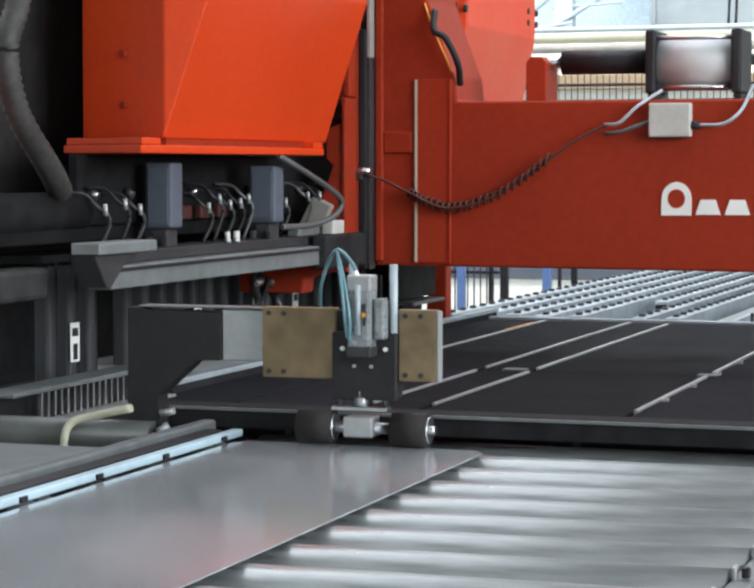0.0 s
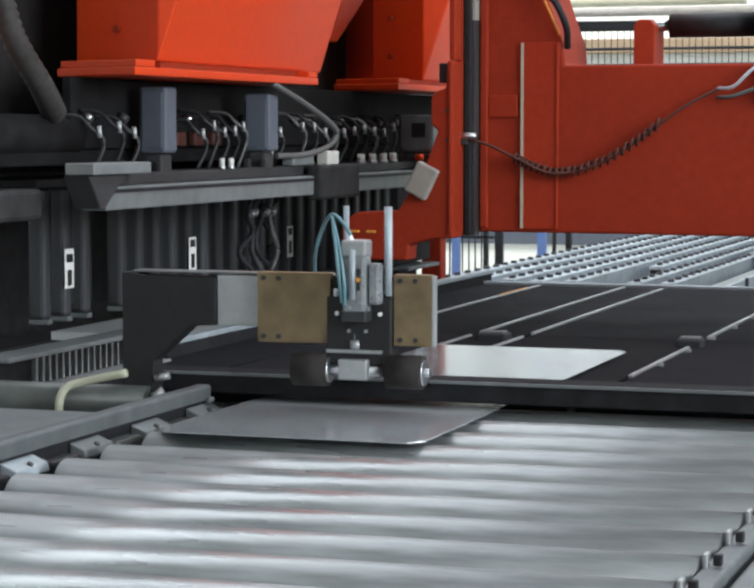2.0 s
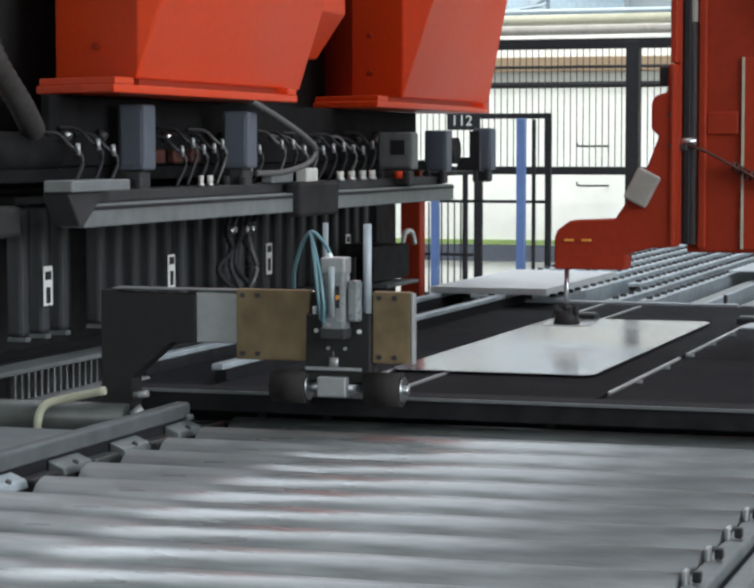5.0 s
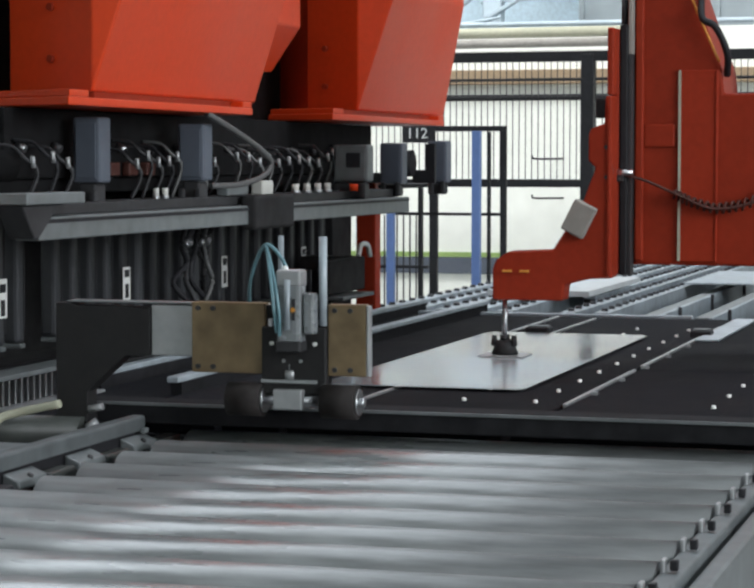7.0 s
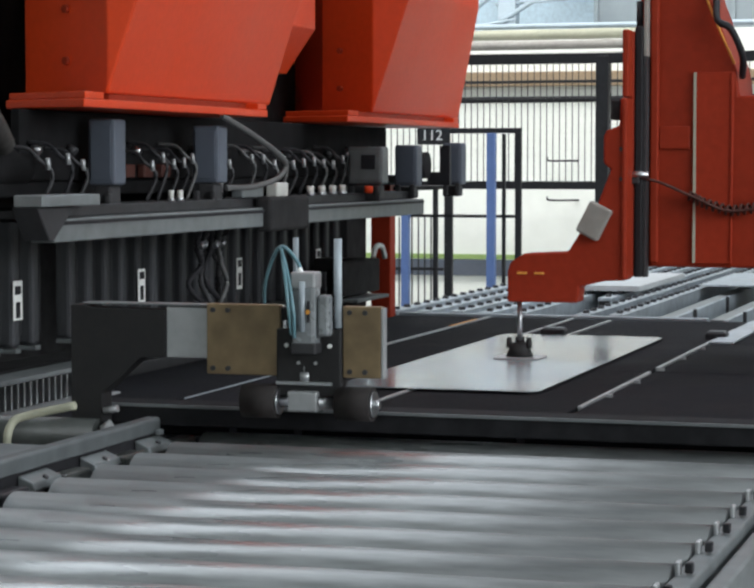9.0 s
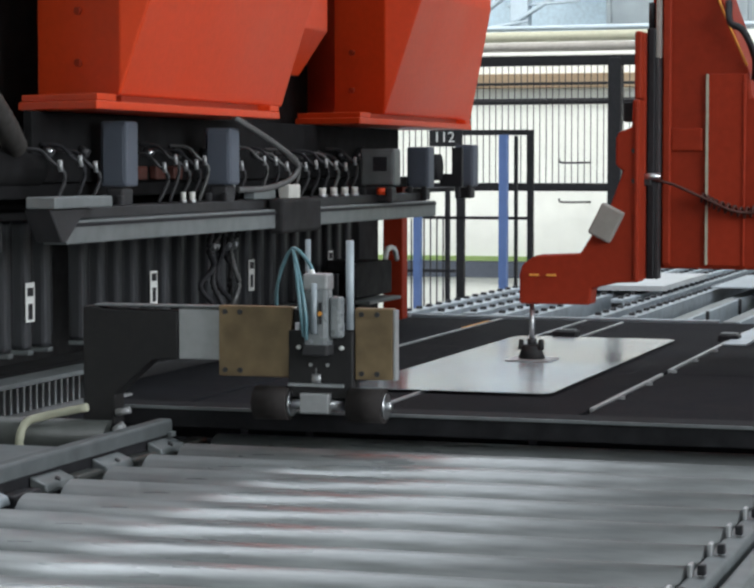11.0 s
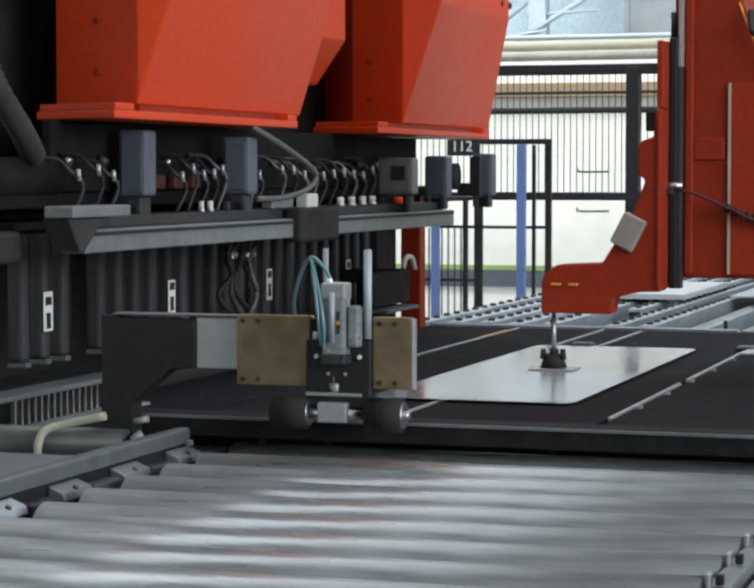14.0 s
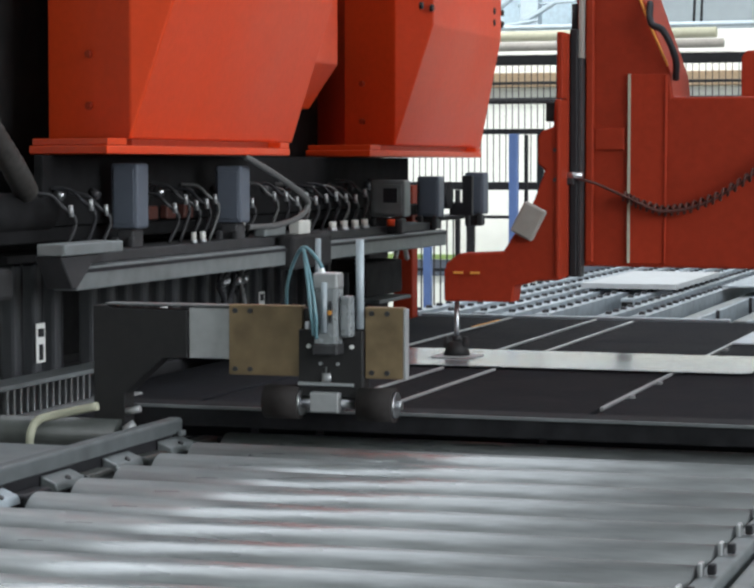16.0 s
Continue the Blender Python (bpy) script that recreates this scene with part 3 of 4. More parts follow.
    for x0, x1 in ((-1.272, -1.214), (-1.112, -1.054)):
        part("roller", rod(B(), (x0, 3.35, 0.929), (x1, 3.35, 0.929), 0.0275, 32), RUBBER, c, "brown rubber pinch roller")
        part("hub", rod(B(), (x1, 3.35, 0.929), (x1 + 0.004, 3.35, 0.929), 0.021, 24), STEEL, c)
        part("hub_bolt", rod(B(), (x1, 3.35, 0.929), (x1 + 0.012, 3.35, 0.929), 0.007, 12), STEEL, c)
    part("shaft", rod(B(), (-1.22, 3.35, 0.929), (-1.12, 3.35, 0.929), 0.009), STEEL, c)
    part("crossbar", box(B(), -1.215, -1.12, 3.34, 3.36, 0.957, 0.963, 0.001), STEEL, c)
    for x, r in ((-1.202, 0.0045), (-1.126, 0.0045), (-1.168, 0.005)):
        part("piston_rod", rod(B(), (x, 3.352, 0.963), (x, 3.352, 1.06), r), STEEL, c)
    part("guide_rod", rod(B(), (-1.113, 3.352, 1.05), (-1.113, 3.352, 1.193), 0.0065), LIGHTGREY, c)
    part("guide_rod", rod(B(), (-1.184, 3.352, 1.05), (-1.184, 3.352, 1.194), 0.0045), LIGHTGREY, c)
    part("nut", rod(B(), (-1.168, 3.352, 0.963), (-1.168, 3.352, 0.978), 0.0115, 6), ALU, c)
    part("lock_nut", rod(B(), (-1.168, 3.352, 0.9782), (-1.168, 3.352, 0.988), 0.0075, 6), ALU, c)
    t.location = Vector(EYE) + (t.location - Vector(EYE)) * FEED
    t.scale = (FEED, FEED, FEED)
    return c


FEED = 1.04
carriage = feeder()

# ---- press: fixed frame ----


def press_frame():
    t = thing("bending_press", (-2.7, 5.2, 0.0), "dark frame of the bending press", "press frame")
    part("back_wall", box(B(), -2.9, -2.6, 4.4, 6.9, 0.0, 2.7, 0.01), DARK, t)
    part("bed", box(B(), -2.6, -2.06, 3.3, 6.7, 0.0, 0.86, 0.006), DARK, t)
    part("lower_die", box(B(), -2.3, -2.1, 4.0, 6.6, 0.862, 0.896, 0.004), TOOL, t)
    part("red_post", box(B(), -2.127, -2.062, 6.74, 6.8, 0.0, 1.3, 0.004), RED2, t, "brick-red upright post")
    part("end_panel", box(B(), -2.35, -2.14, 6.54, 6.735, 0.865, 1.24, 0.004), DARK, t)
    part("sensor_box", box(B(), -1.98, -1.94, 5.9, 6.24, 0.99, 1.088, 0.006), DARK, t)
    part("sensor_arm", box(B(), -2.1, -1.95, 6.1, 6.2, 1.05, 1.09, 0.006), DARK, t)
    part("sensor_shelf", box(B(), -2.05, -1.9, 5.9, 6.2, 0.975, 0.985, 0.002), RAIL, t)
    part("sensor_leg", box(B(), -2.06, -2.0, 6.1, 6.2, 0.8, 1.05), DARK, t)
    bm = tube(B(), ((-1.95, 6.2, 1.088), (-1.95, 6.23, 1.12), (-1.95, 6.29, 1.118), (-1.95, 6.32, 1.085)), 0.008)
    part("elbow", bm, WHITE, t)


def comb_table():
    t = thing("comb_support", (-1.92, 3.95, 0.0), "grey comb-toothed support bar beside the press", "support")
    part("top_bar", box(B(), -1.97, -1.9, 3.55, 4.18, 0.948, 0.958, 0.003), RAIL, t)
    tooth = mesh(box(B(), -0.005, 0.005, -0.0035, 0.0035, -0.024, 0.024, 0.001), "tooth", STEEL)
    for k in range(18):
        shared("tooth", tooth, t, Matrix.Translation((0.01, -0.28 + 0.027 * k, 0.923)))
    part("lower_bar", box(B(), -1.92, -1.86, 3.56, 4.18, 0.885, 0.898, 0.003), ALU, t)
    part("web", box(B(), -1.97, -1.94, 3.56, 4.18, 0.0, 0.946, 0.003), DARK, t)


def duct():
    t = thing("round_duct", (-1.9, 3.5, 0.0), "grey round duct held by an ivory strap", "duct")
    part("pipe", rod(B(), (-2.5, 3.5, 0.895), (-1.6, 3.5, 0.895), 0.03, 24), DUCTG, t)
    part("strap", tube(B(), ((-1.748, 3.455, 0.85), (-1.75, 3.45, 0.89), (-1.742, 3.46, 0.92), (-1.71, 3.47, 0.932), (-1.63, 3.47, 0.95)), 0.0075), IVORY, t, "bent ivory strap")
    part("stand", box(B(), -2.0, -1.95, 3.48, 3.52, 0.0, 0.87), DARK, t)


press_frame(), comb_table(), duct()

# ---- press: the ram, drawn raised ----


def housing(t, dy, stretch, holes, k=0.0, xl=-2.065, rt=0.01):
    fl = [(-1.82, 3.925 + dy), (-1.82, 4.955 + stretch + dy), (-2.38, 4.955 + stretch + dy), (-2.035, 4.02 + dy)]
    f = part("flange", prism(B(), fl, 1.476, 1.493, "z", 0.003), RED, t)
    part("corner_lip", prism(B(), ((-1.8205, 3.93 + dy), (-1.8205, 4.02 + dy), (-1.9, 4.1 + dy), (-2.03, 4.1 + dy), (-2.03, 4.024 + dy)), 1.4932, 1.507, "z", 0.002), RED, f)
    part("end_lip", box(B(), -1.9, -1.821, 4.89 + stretch + dy, 4.95 + stretch + dy, 1.4932, 1.507, 0.002), RED, f)
    # recessed inset; its darker red carries the shade of the overhanging shell
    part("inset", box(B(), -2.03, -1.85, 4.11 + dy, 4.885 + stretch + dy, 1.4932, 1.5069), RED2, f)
    bm = B()
    lo, mid, hi = 1.5072, 1.84, 2.6
    v = lambda x, y, z: bm.verts.new((x, y + dy, z))
    e = 5.035 + stretch
    a = [v(xl, 4.17 + k, lo), v(-1.845, 4.09 + k, lo), v(-1.845, e, lo), v(-2.42, e, lo), v(-2.4, 4.9, lo)]
    b = [v(xl, 4.17 + k, mid), v(-1.845, 4.09 + k, mid), v(-1.742, 4.12 + k, mid), v(-1.742, e + rt, mid), v(-2.42, e + 0.01, mid), v(-2.4, 4.9, mid)]
    c = [v(xl, 4.17 + k, hi), v(-1.845, 4.09 + k, hi), v(-1.742, 4.12 + k, hi), v(-1.742, e + rt, hi), v(-2.42, e + 0.01, hi), v(-2.4, 4.9, hi)]
    for q in ((a[0], a[1], b[1], b[0]), (a[1], b[2], b[1]), (a[1], a[2], b[3], b[2]), (a[2], a[3], b[4], b[3]), (a[3], a[4], b[5], b[4]), (a[4], a[0], b[0], b[5]), a[::-1], c):
        bm.faces.new(q)
    for i in range(6):
        bm.faces.new((b[i], b[(i + 1) % 6], c[(i + 1) % 6], c[i]))
    bmesh.ops.recalc_face_normals(bm, faces=bm.faces)
    bmesh.ops.bevel(bm, geom=list(bm.edges), offset=0.004, segments=2, profile=0.5, affect="EDGES")
    sh = part("shell", bm, RED, t, "folded orange-red sheet-metal shell")
    for z in (1.575, 1.68):
        part("screw", rod(B(), (-1.95, 4.129 + k + dy, z), (-1.953, 4.12 + k + dy, z), 0.008, 12), RED2, sh)
    if holes:
        for y in (4.14, 4.9):
            for j in range(2):
                for i in range(2):
                    part("screw", rod(B(), (-1.748, y + 0.1 * i + dy, 1.885 + 0.035 * j), (-1.739, y + 0.1 * i + dy, 1.885 + 0.035 * j), 0.01, 10), BLACK, sh)
        for k, y in enumerate((4.2, 4.32, 4.86)):
            part("sticker", box(B(), -1.7405, -1.7385, y + dy, y + 0.08 + dy, 1.96, 1.99), WHITE, sh)
    else:
        part("cheek", prism(B(), ((-1.88, 1.715), (-1.88, 2.6), (-2.2, 2.6), (-2.2, 1.6), (-1.96, 1.6)), 5.06 + dy, 5.48 + dy, "y", 0.004), RED, t, "orange-red upper side block")


RAM0 = (-1.9, 5.0, 1.2)


def ram():
    t = thing("press_ram", RAM0, "orange-red press ram with grey rail and dark tools", "press ram")
    housing(t, 0.0, 0.0, False)
    housing(t, 1.64, 0.09, True, 0.13, -2.018, -0.14)
    # core behind the heads; the shade there is put into its dark colours
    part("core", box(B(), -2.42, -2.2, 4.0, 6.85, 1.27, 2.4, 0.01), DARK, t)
    part("core_shelf", box(B(), -2.2, -1.98, 3.5, 6.8, 1.3, 1.33, 0.004), SHADE, t)
    part("red_block", box(B(), -2.16, -1.98, 3.3, 3.62, 1.3, 1.42, 0.006), RED, t)
    part("valve_plate", box(B(), -1.99, -1.97, 3.95, 6.4, 1.332, 1.474, 0.003), SHADE, t)
    for y in (4.42, 4.52, 4.62):
        part("red_valve", box(B(), -1.9695, -1.95, y, y + 0.05, 1.335, 1.365, 0.004), COIL, t)
    part("bellows", rod(B(), (-2.0, 3.5, 1.36), (-2.0, 4.0, 1.36), 0.04), SHADE, t)
    # rail
    part("rail", box(B(), -1.87, -1.82, 3.79, 6.29, 1.217, 1.262, 0.003), RAIL, t, "grey steel front rail")
    part("rail_top", box(B(), -1.95, -1.85, 3.9, 6.29, 1.2625, 1.285, 0.003), TOOL, t)
    part("rail_groove", box(B(), -1.8195, -1.816, 3.8, 6.28, 1.25, 1.257), BLACK, t)
    part("end_ledge", box(B(), -1.86, -1.8, 3.7, 3.955, 1.286, 1.308, 0.003), RAIL, t)
    part("end_wedge", prism(B(), ((3.71, 1.285), (3.88, 1.285), (3.84, 1.263), (3.78, 1.222), (3.76, 1.222)), -1.87, -1.815, "x", 0.003), TOOL, t)
    part("end_clutter", box(B(), -2.0, -1.93, 3.3, 3.75, 1.2, 1.26, 0.01), DARK, t)
    part("rail_cover", box(B(), -1.84, -1.8, 4.92, 5.2, 1.205, 1.287, 0.008), DARK, t)
    # grey motor boxes
    for x0, x1, y, z0, z1, m in ((-1.94, -1.879, 4.2, 1.322, 1.458, GREY), (-1.91, -1.846, 4.7, 1.322, 1.452, GREY), (-1.9, -1.8, 5.81, 1.31, 1.412, RAIL), (-1.893, -1.825, 6.23, 1.3, 1.42, GREY), (-1.862, -1.80, 6.64, 1.3, 1.43, GREY)):
        b = part("motor_box", box(B(), x0, x1, y, y + 0.06, z0, z1, 0.006), m, t, "blue-grey motor box")
        part("mount", box(B(), x0 + 0.012, x1 - 0.01, y + 0.002, y + 0.055, 1.264, z0 - 0.002, 0.006), TOOL, b)
        for x in (x0 + 0.004, x1 - 0.02):
            part("foot", box(B(), x, x + 0.016, y - 0.012, y + 0.001, 1.264, 1.305, 0.004), TOOL, b)
        part("lid", box(B(), x0 + 0.008, x1 - 0.008, y - 0.003, y - 0.0005, z0 + 0.01, z1 - 0.012, 0.001), m, b)
        if m is RAIL:
            part("window", box(B(), x0 + 0.04, x1 - 0.02, y - 0.007, y - 0.0035, 1.35, 1.39, 0.001), BLACK, b)
    for y in (5.78, 5.86):
        part("red_fitting", rod(B(), (-1.83, y, 1.286), (-1.83, y, 1.305), 0.012, 12), RED, t)
    part("sensor_plate", prism(B(), ((-1.87, 1.3), (-1.8, 1.3), (-1.8, 1.42), (-1.83, 1.42), (-1.83, 1.34), (-1.87, 1.34)), 6.5, 6.52, "y"), BLACK, t)
    part("end_bracket", box(B(), -1.95, -1.87, 6.4, 6.86, 1.285, 1.297, 0.002), BLACK, t)
    part("ring", rod(B(), (-1.9, 6.47, 1.36), (-1.86, 6.47, 1.36), 0.04, 20), BLACK, t)
    # fittings and short hoses along the rail
    for y, r in ((4.43, 0.006), (4.48, 0.007), (5.35, 0.0095), (5.44, 0.0095), (5.53, 0.0095), (5.61, 0.0095)):
        f = part("fitting", rod(B(), (-1.85, y, 1.2855), (-1.85, y, 1.309), r, 12), PALE, t)
        part("collar", rod(B(), (-1.85, y, 1.2852), (-1.85, y, 1.292), r * 1.3, 12), STEEL, f)
    for k in range(14):
        y = 4.0 + 0.165 * k
        part("gland", rod(B(), (-1.968, y, 1.40), (-1.95, y, 1.39), 0.009, 10), TOOL if k % 3 else STEEL, t)
    rnd = random.Random(4)
    for y in (3.9, 3.99, 4.06, 4.41, 4.47, 4.53, 4.59, 4.64, 4.87, 5.02, 5.1, 5.18, 5.25, 5.32, 5.4, 5.48, 5.56, 5.64, 5.72, 6.0, 6.08):
        z = 1.36 + rnd.uniform(0, 0.02)
        bm = tube(B(), ((-1.9, y, 1.285), (-1.88, y + 0.01, z - 0.02), (-1.9, y - 0.01, z + 0.01), (-1.925, y - 0.008, z + 0.03), (-1.965, y - 0.012, z + 0.034)), 0.004)
        part("jumper_hose", bm, rnd.choice((TOOL, BLACK, HOSEG, BLACK, TOOL)), t)
        # bright metal bit added as the glint on each hose
        part("clip", rod(B(), (-1.884, y, z - 0.01), (-1.884, y - 0.004, z + 0.012), 0.0048, 8), ALU, t)
    part("conduit", tube(B(), ((-1.83, 4.68, 1.475), (-1.8, 4.8, 1.432), (-1.79, 4.95, 1.387), (-1.79, 4.995, 1.36), (-1.8, 4.96, 1.33), (-1.83, 4.88, 1.312), (-1.86, 4.78, 1.31)), 0.0066, 10, 0.12, 14), HOSEG, t, "bent grey flexible conduit")
    part("conduit_block", box(B(), -1.85, -1.82, 5.02, 5.1, 1.286, 1.32, 0.004), PALE, t)
    part("conduit_seat", box(B(), -1.87, -1.84, 4.84, 4.98, 1.286, 1.315, 0.004), RAIL, t)
    part("bracket_frame", box(B(), -1.9, -1.88, 4.8, 4.815, 1.3, 1.42), STEEL, t)
    part("main_duct", tube(B(), ((-1.95, 3.7, 2.0), (-1.95, 3.68, 1.775), (-1.95, 3.625, 1.666), (-1.95, 3.665, 1.553), (-1.95, 3.787, 1.451), (-1.97, 3.88, 1.4)), 0.021, 12, 0.18, 14), DUCT, t, "ribbed grey cable duct")
    # row of tools
    tool = mesh(box(B(), 0.008, 0.046, -0.019, 0.019, -0.147, 0.13, 0.009), "tool", PUNCH)
    shoe = mesh(box(B(), 0.006, 0.05, -0.012, 0.012, -0.158, -0.1475, 0.002), "tool_shoe", RAIL)
    groove = mesh(box(B(), 0.0462, 0.0475, -0.003, 0.003, -0.12, 0.12), "tool_groove", BLACK)
    tag = mesh(box(B(), 0.0478, 0.049, -0.021, 0.021, -0.042, 0.042), "tag", WHITE)
    bar = mesh(box(B(), 0.0492, 0.05, -0.014, 0.014, -0.009, 0.009), "tag_mark", BLACK)
    for k in range(25):
        y = 4.257 + 0.0943 * (k - 1)
        if k == 3:
            continue
        o = shared("tool", tool, t, Matrix.Translation((-2.18 - RAM0[0], y - RAM0[1], 1.12 - RAM0[2])))
        shared("tool_groove", groove, o, Matrix.Translation((0, 0.013, 0)))
        shared("tool_shoe", shoe, o, Matrix.Identity(4))
        if k in (1, 8, 15, 22):
            g = shared("tag", tag, o, Matrix.Translation((0, 0, -0.045 if k == 1 else -0.05)))
            for z, sc in ((0.022, 1.0), (-0.012, 0.7), (-0.028, 0.7)):
                shared("tag_mark", bar, o, Matrix.Translation((0, 0, -0.045 + z)) @ Matrix.Diagonal((1, sc, 1.0, 1)))
    part("tool_holder", box(B(), -2.3, -2.1, 4.05, 6.7, 1.251, 1.268, 0.003), DARK, t)
    for k in range(5):
        y = 5.06 + 0.035 * k
        q = [(-2.04 + rnd.uniform(-0.02, 0.03), y + rnd.uniform(-0.03, 0.04), 1.25 - 0.045 * j) for j in range(6 + k % 2)]
        part("hanging_cable", tube(B(), q, 0.0055, 8, 0.5, 7), (BLACK, TOOL, BLACK, HOSEG, DARK)[k], t)
        part("cable_clip", rod(B(), (q[2][0] + 0.01, q[2][1], q[2][2]), (q[2][0] + 0.01, q[2][1] + 0.015, q[2][2] + 0.01), 0.007, 8), STEEL, t)
    return t


press_ram = ram()

# ---- transfer gantry, drawn at its resting place ----
GAN0 = (-0.85, 5.4, 1.1)


def gantry():
    t = thing("transfer_gantry", GAN0, "red sliding gantry with column and long beam", "gantry")
    body = ((-0.982, 1.12), (-0.982, 2.6), (-0.9, 2.6), (-0.823, 1.78), (-0.752, 1.585), (-0.746, 1.527), (2.3, 1.527), (2.3, 1.108))
    part("beam", prism(B(), body, 5.25, 5.5, "y", 0.006), RED2, t)
    part("leg", box(B(), 2.12, 2.28, 5.27, 5.48, 0.0, 1.107, 0.006), RED2, t)
    part("cover_plate", prism(B(), ((-0.848, 1.128), (-0.76, 1.128), (-0.757, 1.582), (-0.848, 1.582)), 5.243, 5.2495, "y", 0.002), RED2, t)
    part("edge_strip", box(B(), -0.852, -0.846, 5.24, 5.2428, 1.13, 1.582), IVORY, t, "thin pale edge strip")
    part("hatch", box(B(), -0.935, -0.86, 5.242, 5.2495, 1.40, 1.455, 0.004), RED2, t)
    part("stiffener", box(B(), -0.955, -0.935, 5.235, 5.2495, 1.13, 2.3, 0.004), RED2, t)
    part("bevel", box(B(), -0.952, -0.946, 5.2465, 5.2495, 1.125, 2.3, 0.0012), RED2, t)
    part("plate_edge", box(B(), -0.764, -0.76, 5.2395, 5.2428, 1.13, 1.58, 0.001), RED2, t)
    # drive cylinder on the beam
    c = part("drive_cylinder", rod(B(), (-0.27, 5.42, 1.617), (-0.085, 5.42, 1.617), 0.064, 32), SATIN, t, "polished steel pneumatic cylinder")
    for x in (-0.295, -0.085):
        part("end_plate", box(B(), x, x + 0.025, 5.34, 5.5, 1.545, 1.7, 0.006), BLACK, c)
    part("piston", rod(B(), (-0.52, 5.42, 1.626), (-0.3, 5.42, 1.626), 0.03, 24), BLACK, c)
    part("piston_tip", rod(B(), (-0.58, 5.42, 1.626), (-0.52, 5.42, 1.626), 0.014, 16), STEEL, c)
    for dz in (-0.075, 0.075):
        part("tie_rod", rod(B(), (-0.29, 5.36, 1.62 + dz * 0.8), (-0.08, 5.36, 1.62 + dz * 0.8), 0.006), STEEL, c)
    for x in (-0.292, -0.08):
        part("cylinder_foot", box(B(), x, x + 0.018, 5.36, 5.48, 1.528, 1.5448, 0.003), BLACK, c)
    part("lug", prism(B(), ((-0.6, 1.528), (-0.548, 1.528), (-0.548, 1.625), (-0.56, 1.64), (-0.588, 1.64), (-0.6, 1.625)), 5.36, 5.48, "y", 0.003), RED2, t)
    part("hose", tube(B(), ((-0.8, 5.24, 1.75), (-0.79, 5.2, 1.7), (-0.76, 5.2, 1.68), (-0.735, 5.22, 1.62), (-0.74, 5.26, 1.57)), 0.0085), BLACK, t, "black looped hose")
    part("hose", tube(B(), ((-0.83, 5.25, 1.77), (-0.8, 5.235, 1.7), (-0.755, 5.235, 1.6)), 0.003), YELLOW, t)
    # junction box and leads
    j = part("junction_box", box(B(), -0.259, -0.159, 5.215, 5.2495, 1.437, 1.518, 0.004), PALE, t, "pale grey junction box")
    part("gland", rod(B(), (-0.159, 5.23, 1.465), (-0.14, 5.23, 1.465), 0.01), BLACK, j)
    part("lead", tube(B(), ((-0.14, 5.23, 1.465), (-0.08, 5.22, 1.468), (-0.04, 5.23, 1.5), (-0.02, 5.28, 1.56)), 0.0042), LIGHTGREY, t)
    part("lead", tube(B(), ((-0.37, 5.235, 1.468), (-0.33, 5.22, 1.472), (-0.29, 5.23, 1.51), (-0.24, 5.28, 1.55)), 0.0042), LIGHTGREY, t)
    part("lead", tube(B(), ((-0.37, 5.235, 1.447), (-0.33, 5.22, 1.45), (-0.26, 5.235, 1.475)), 0.005), HOSEG, t)
    coil = ((-0.36, 5.235, 1.47), (-0.45, 5.225, 1.42), (-0.56, 5.22, 1.335), (-0.66, 5.215, 1.275), (-0.76, 5.21, 1.255), (-0.84, 5.205, 1.285), (-0.92, 5.2, 1.32), (-0.985, 5.195, 1.337))
    swing = part("hanging_lead", tube(B(), coil, 0.0035, 8), COIL, t, "dark brown lead", at=coil[0])
    low = [(-0.5, 1.385), (-0.56, 1.335), (-0.63, 1.29), (-0.7, 1.263), (-0.76, 1.255), (-0.82, 1.272), (-0.86, 1.292)]
    loops = []
    for i in range(len(low) - 1):
        for k in range(24):
            u, ang = k / 24, 2 * math.pi * k / 6
            x, z = low[i][0] + (low[i + 1][0] - low[i][0]) * u, low[i][1] + (low[i + 1][1] - low[i][1]) * u
            loops.append((x, 5.222 + 0.011 * math.cos(ang), z + 0.011 * math.sin(ang)))
    part("coil", tube(B(), loops, 0.0035, 6, 0.0, 2), COIL, swing, "dark brown coiled lead")
    # emblem as plain shapes
    bm = B()
    pts = [(-0.196 + 0.036 * math.cos(a), 1.29 + 0.04 * math.sin(a)) for a in [math.pi * k / 12 for k in range(13)]]
    out = [(-0.16, 1.25)] + pts + [(-0.233, 1.25)]
    inn = [(-0.196 + 0.021 * math.cos(a), 1.29 + 0.023 * math.sin(a)) for a in [2 * math.pi * k / 16 for k in range(16)]]
    prism(bm, out, 5.246, 5.2495, "y")
    e = part("emblem", bm, WHITE, t, "white arch-shaped emblem")
    part("emblem_eye", prism(B(), inn, 5.2452, 5.2459, "y"), RED2, e)
    for x0, x1 in ((-0.15, -0.09), (-0.08, -0.02), (-0.01, 0.05)):
        part("emblem_bar", prism(B(), ((x0, 1.252), (x1, 1.252), (x1 - 0.012, 1.288), (x0 + 0.012, 1.288)), 5.246, 5.2495, "y"), WHITE, t)
    # arm that slides on the column
    arm = ((-0.985, 1.9), (-1.005, 1.9), (-1.004, 1.52), (-1.006, 1.455), (-1.036, 1.445), (-1.044, 1.43), (-1.044, 1.368), (-1.026, 1.352), (-1.058, 1.268), (-1.128, 1.158), (-1.236, 1.153),
           (-1.268, 1.13), (-1.275, 1.11), (-1.275, 1.037), (-1.105, 1.037), (-1.1, 1.075), (-1.04, 1.09), (-0.988, 1.092), (-0.988, 1.52))
    a = part("arm", prism(B(), arm[2:], 5.12, 5.195, "y", 0.005), RED2, t, "red gripper arm with a foot", at=(-1.1, 5.16, 1.1))
    part("guide_rail", box(B(), -0.986, -0.966, 5.2, 5.245, 1.096, 1.69, 0.004), BLACK, a, "black vertical slide rail")
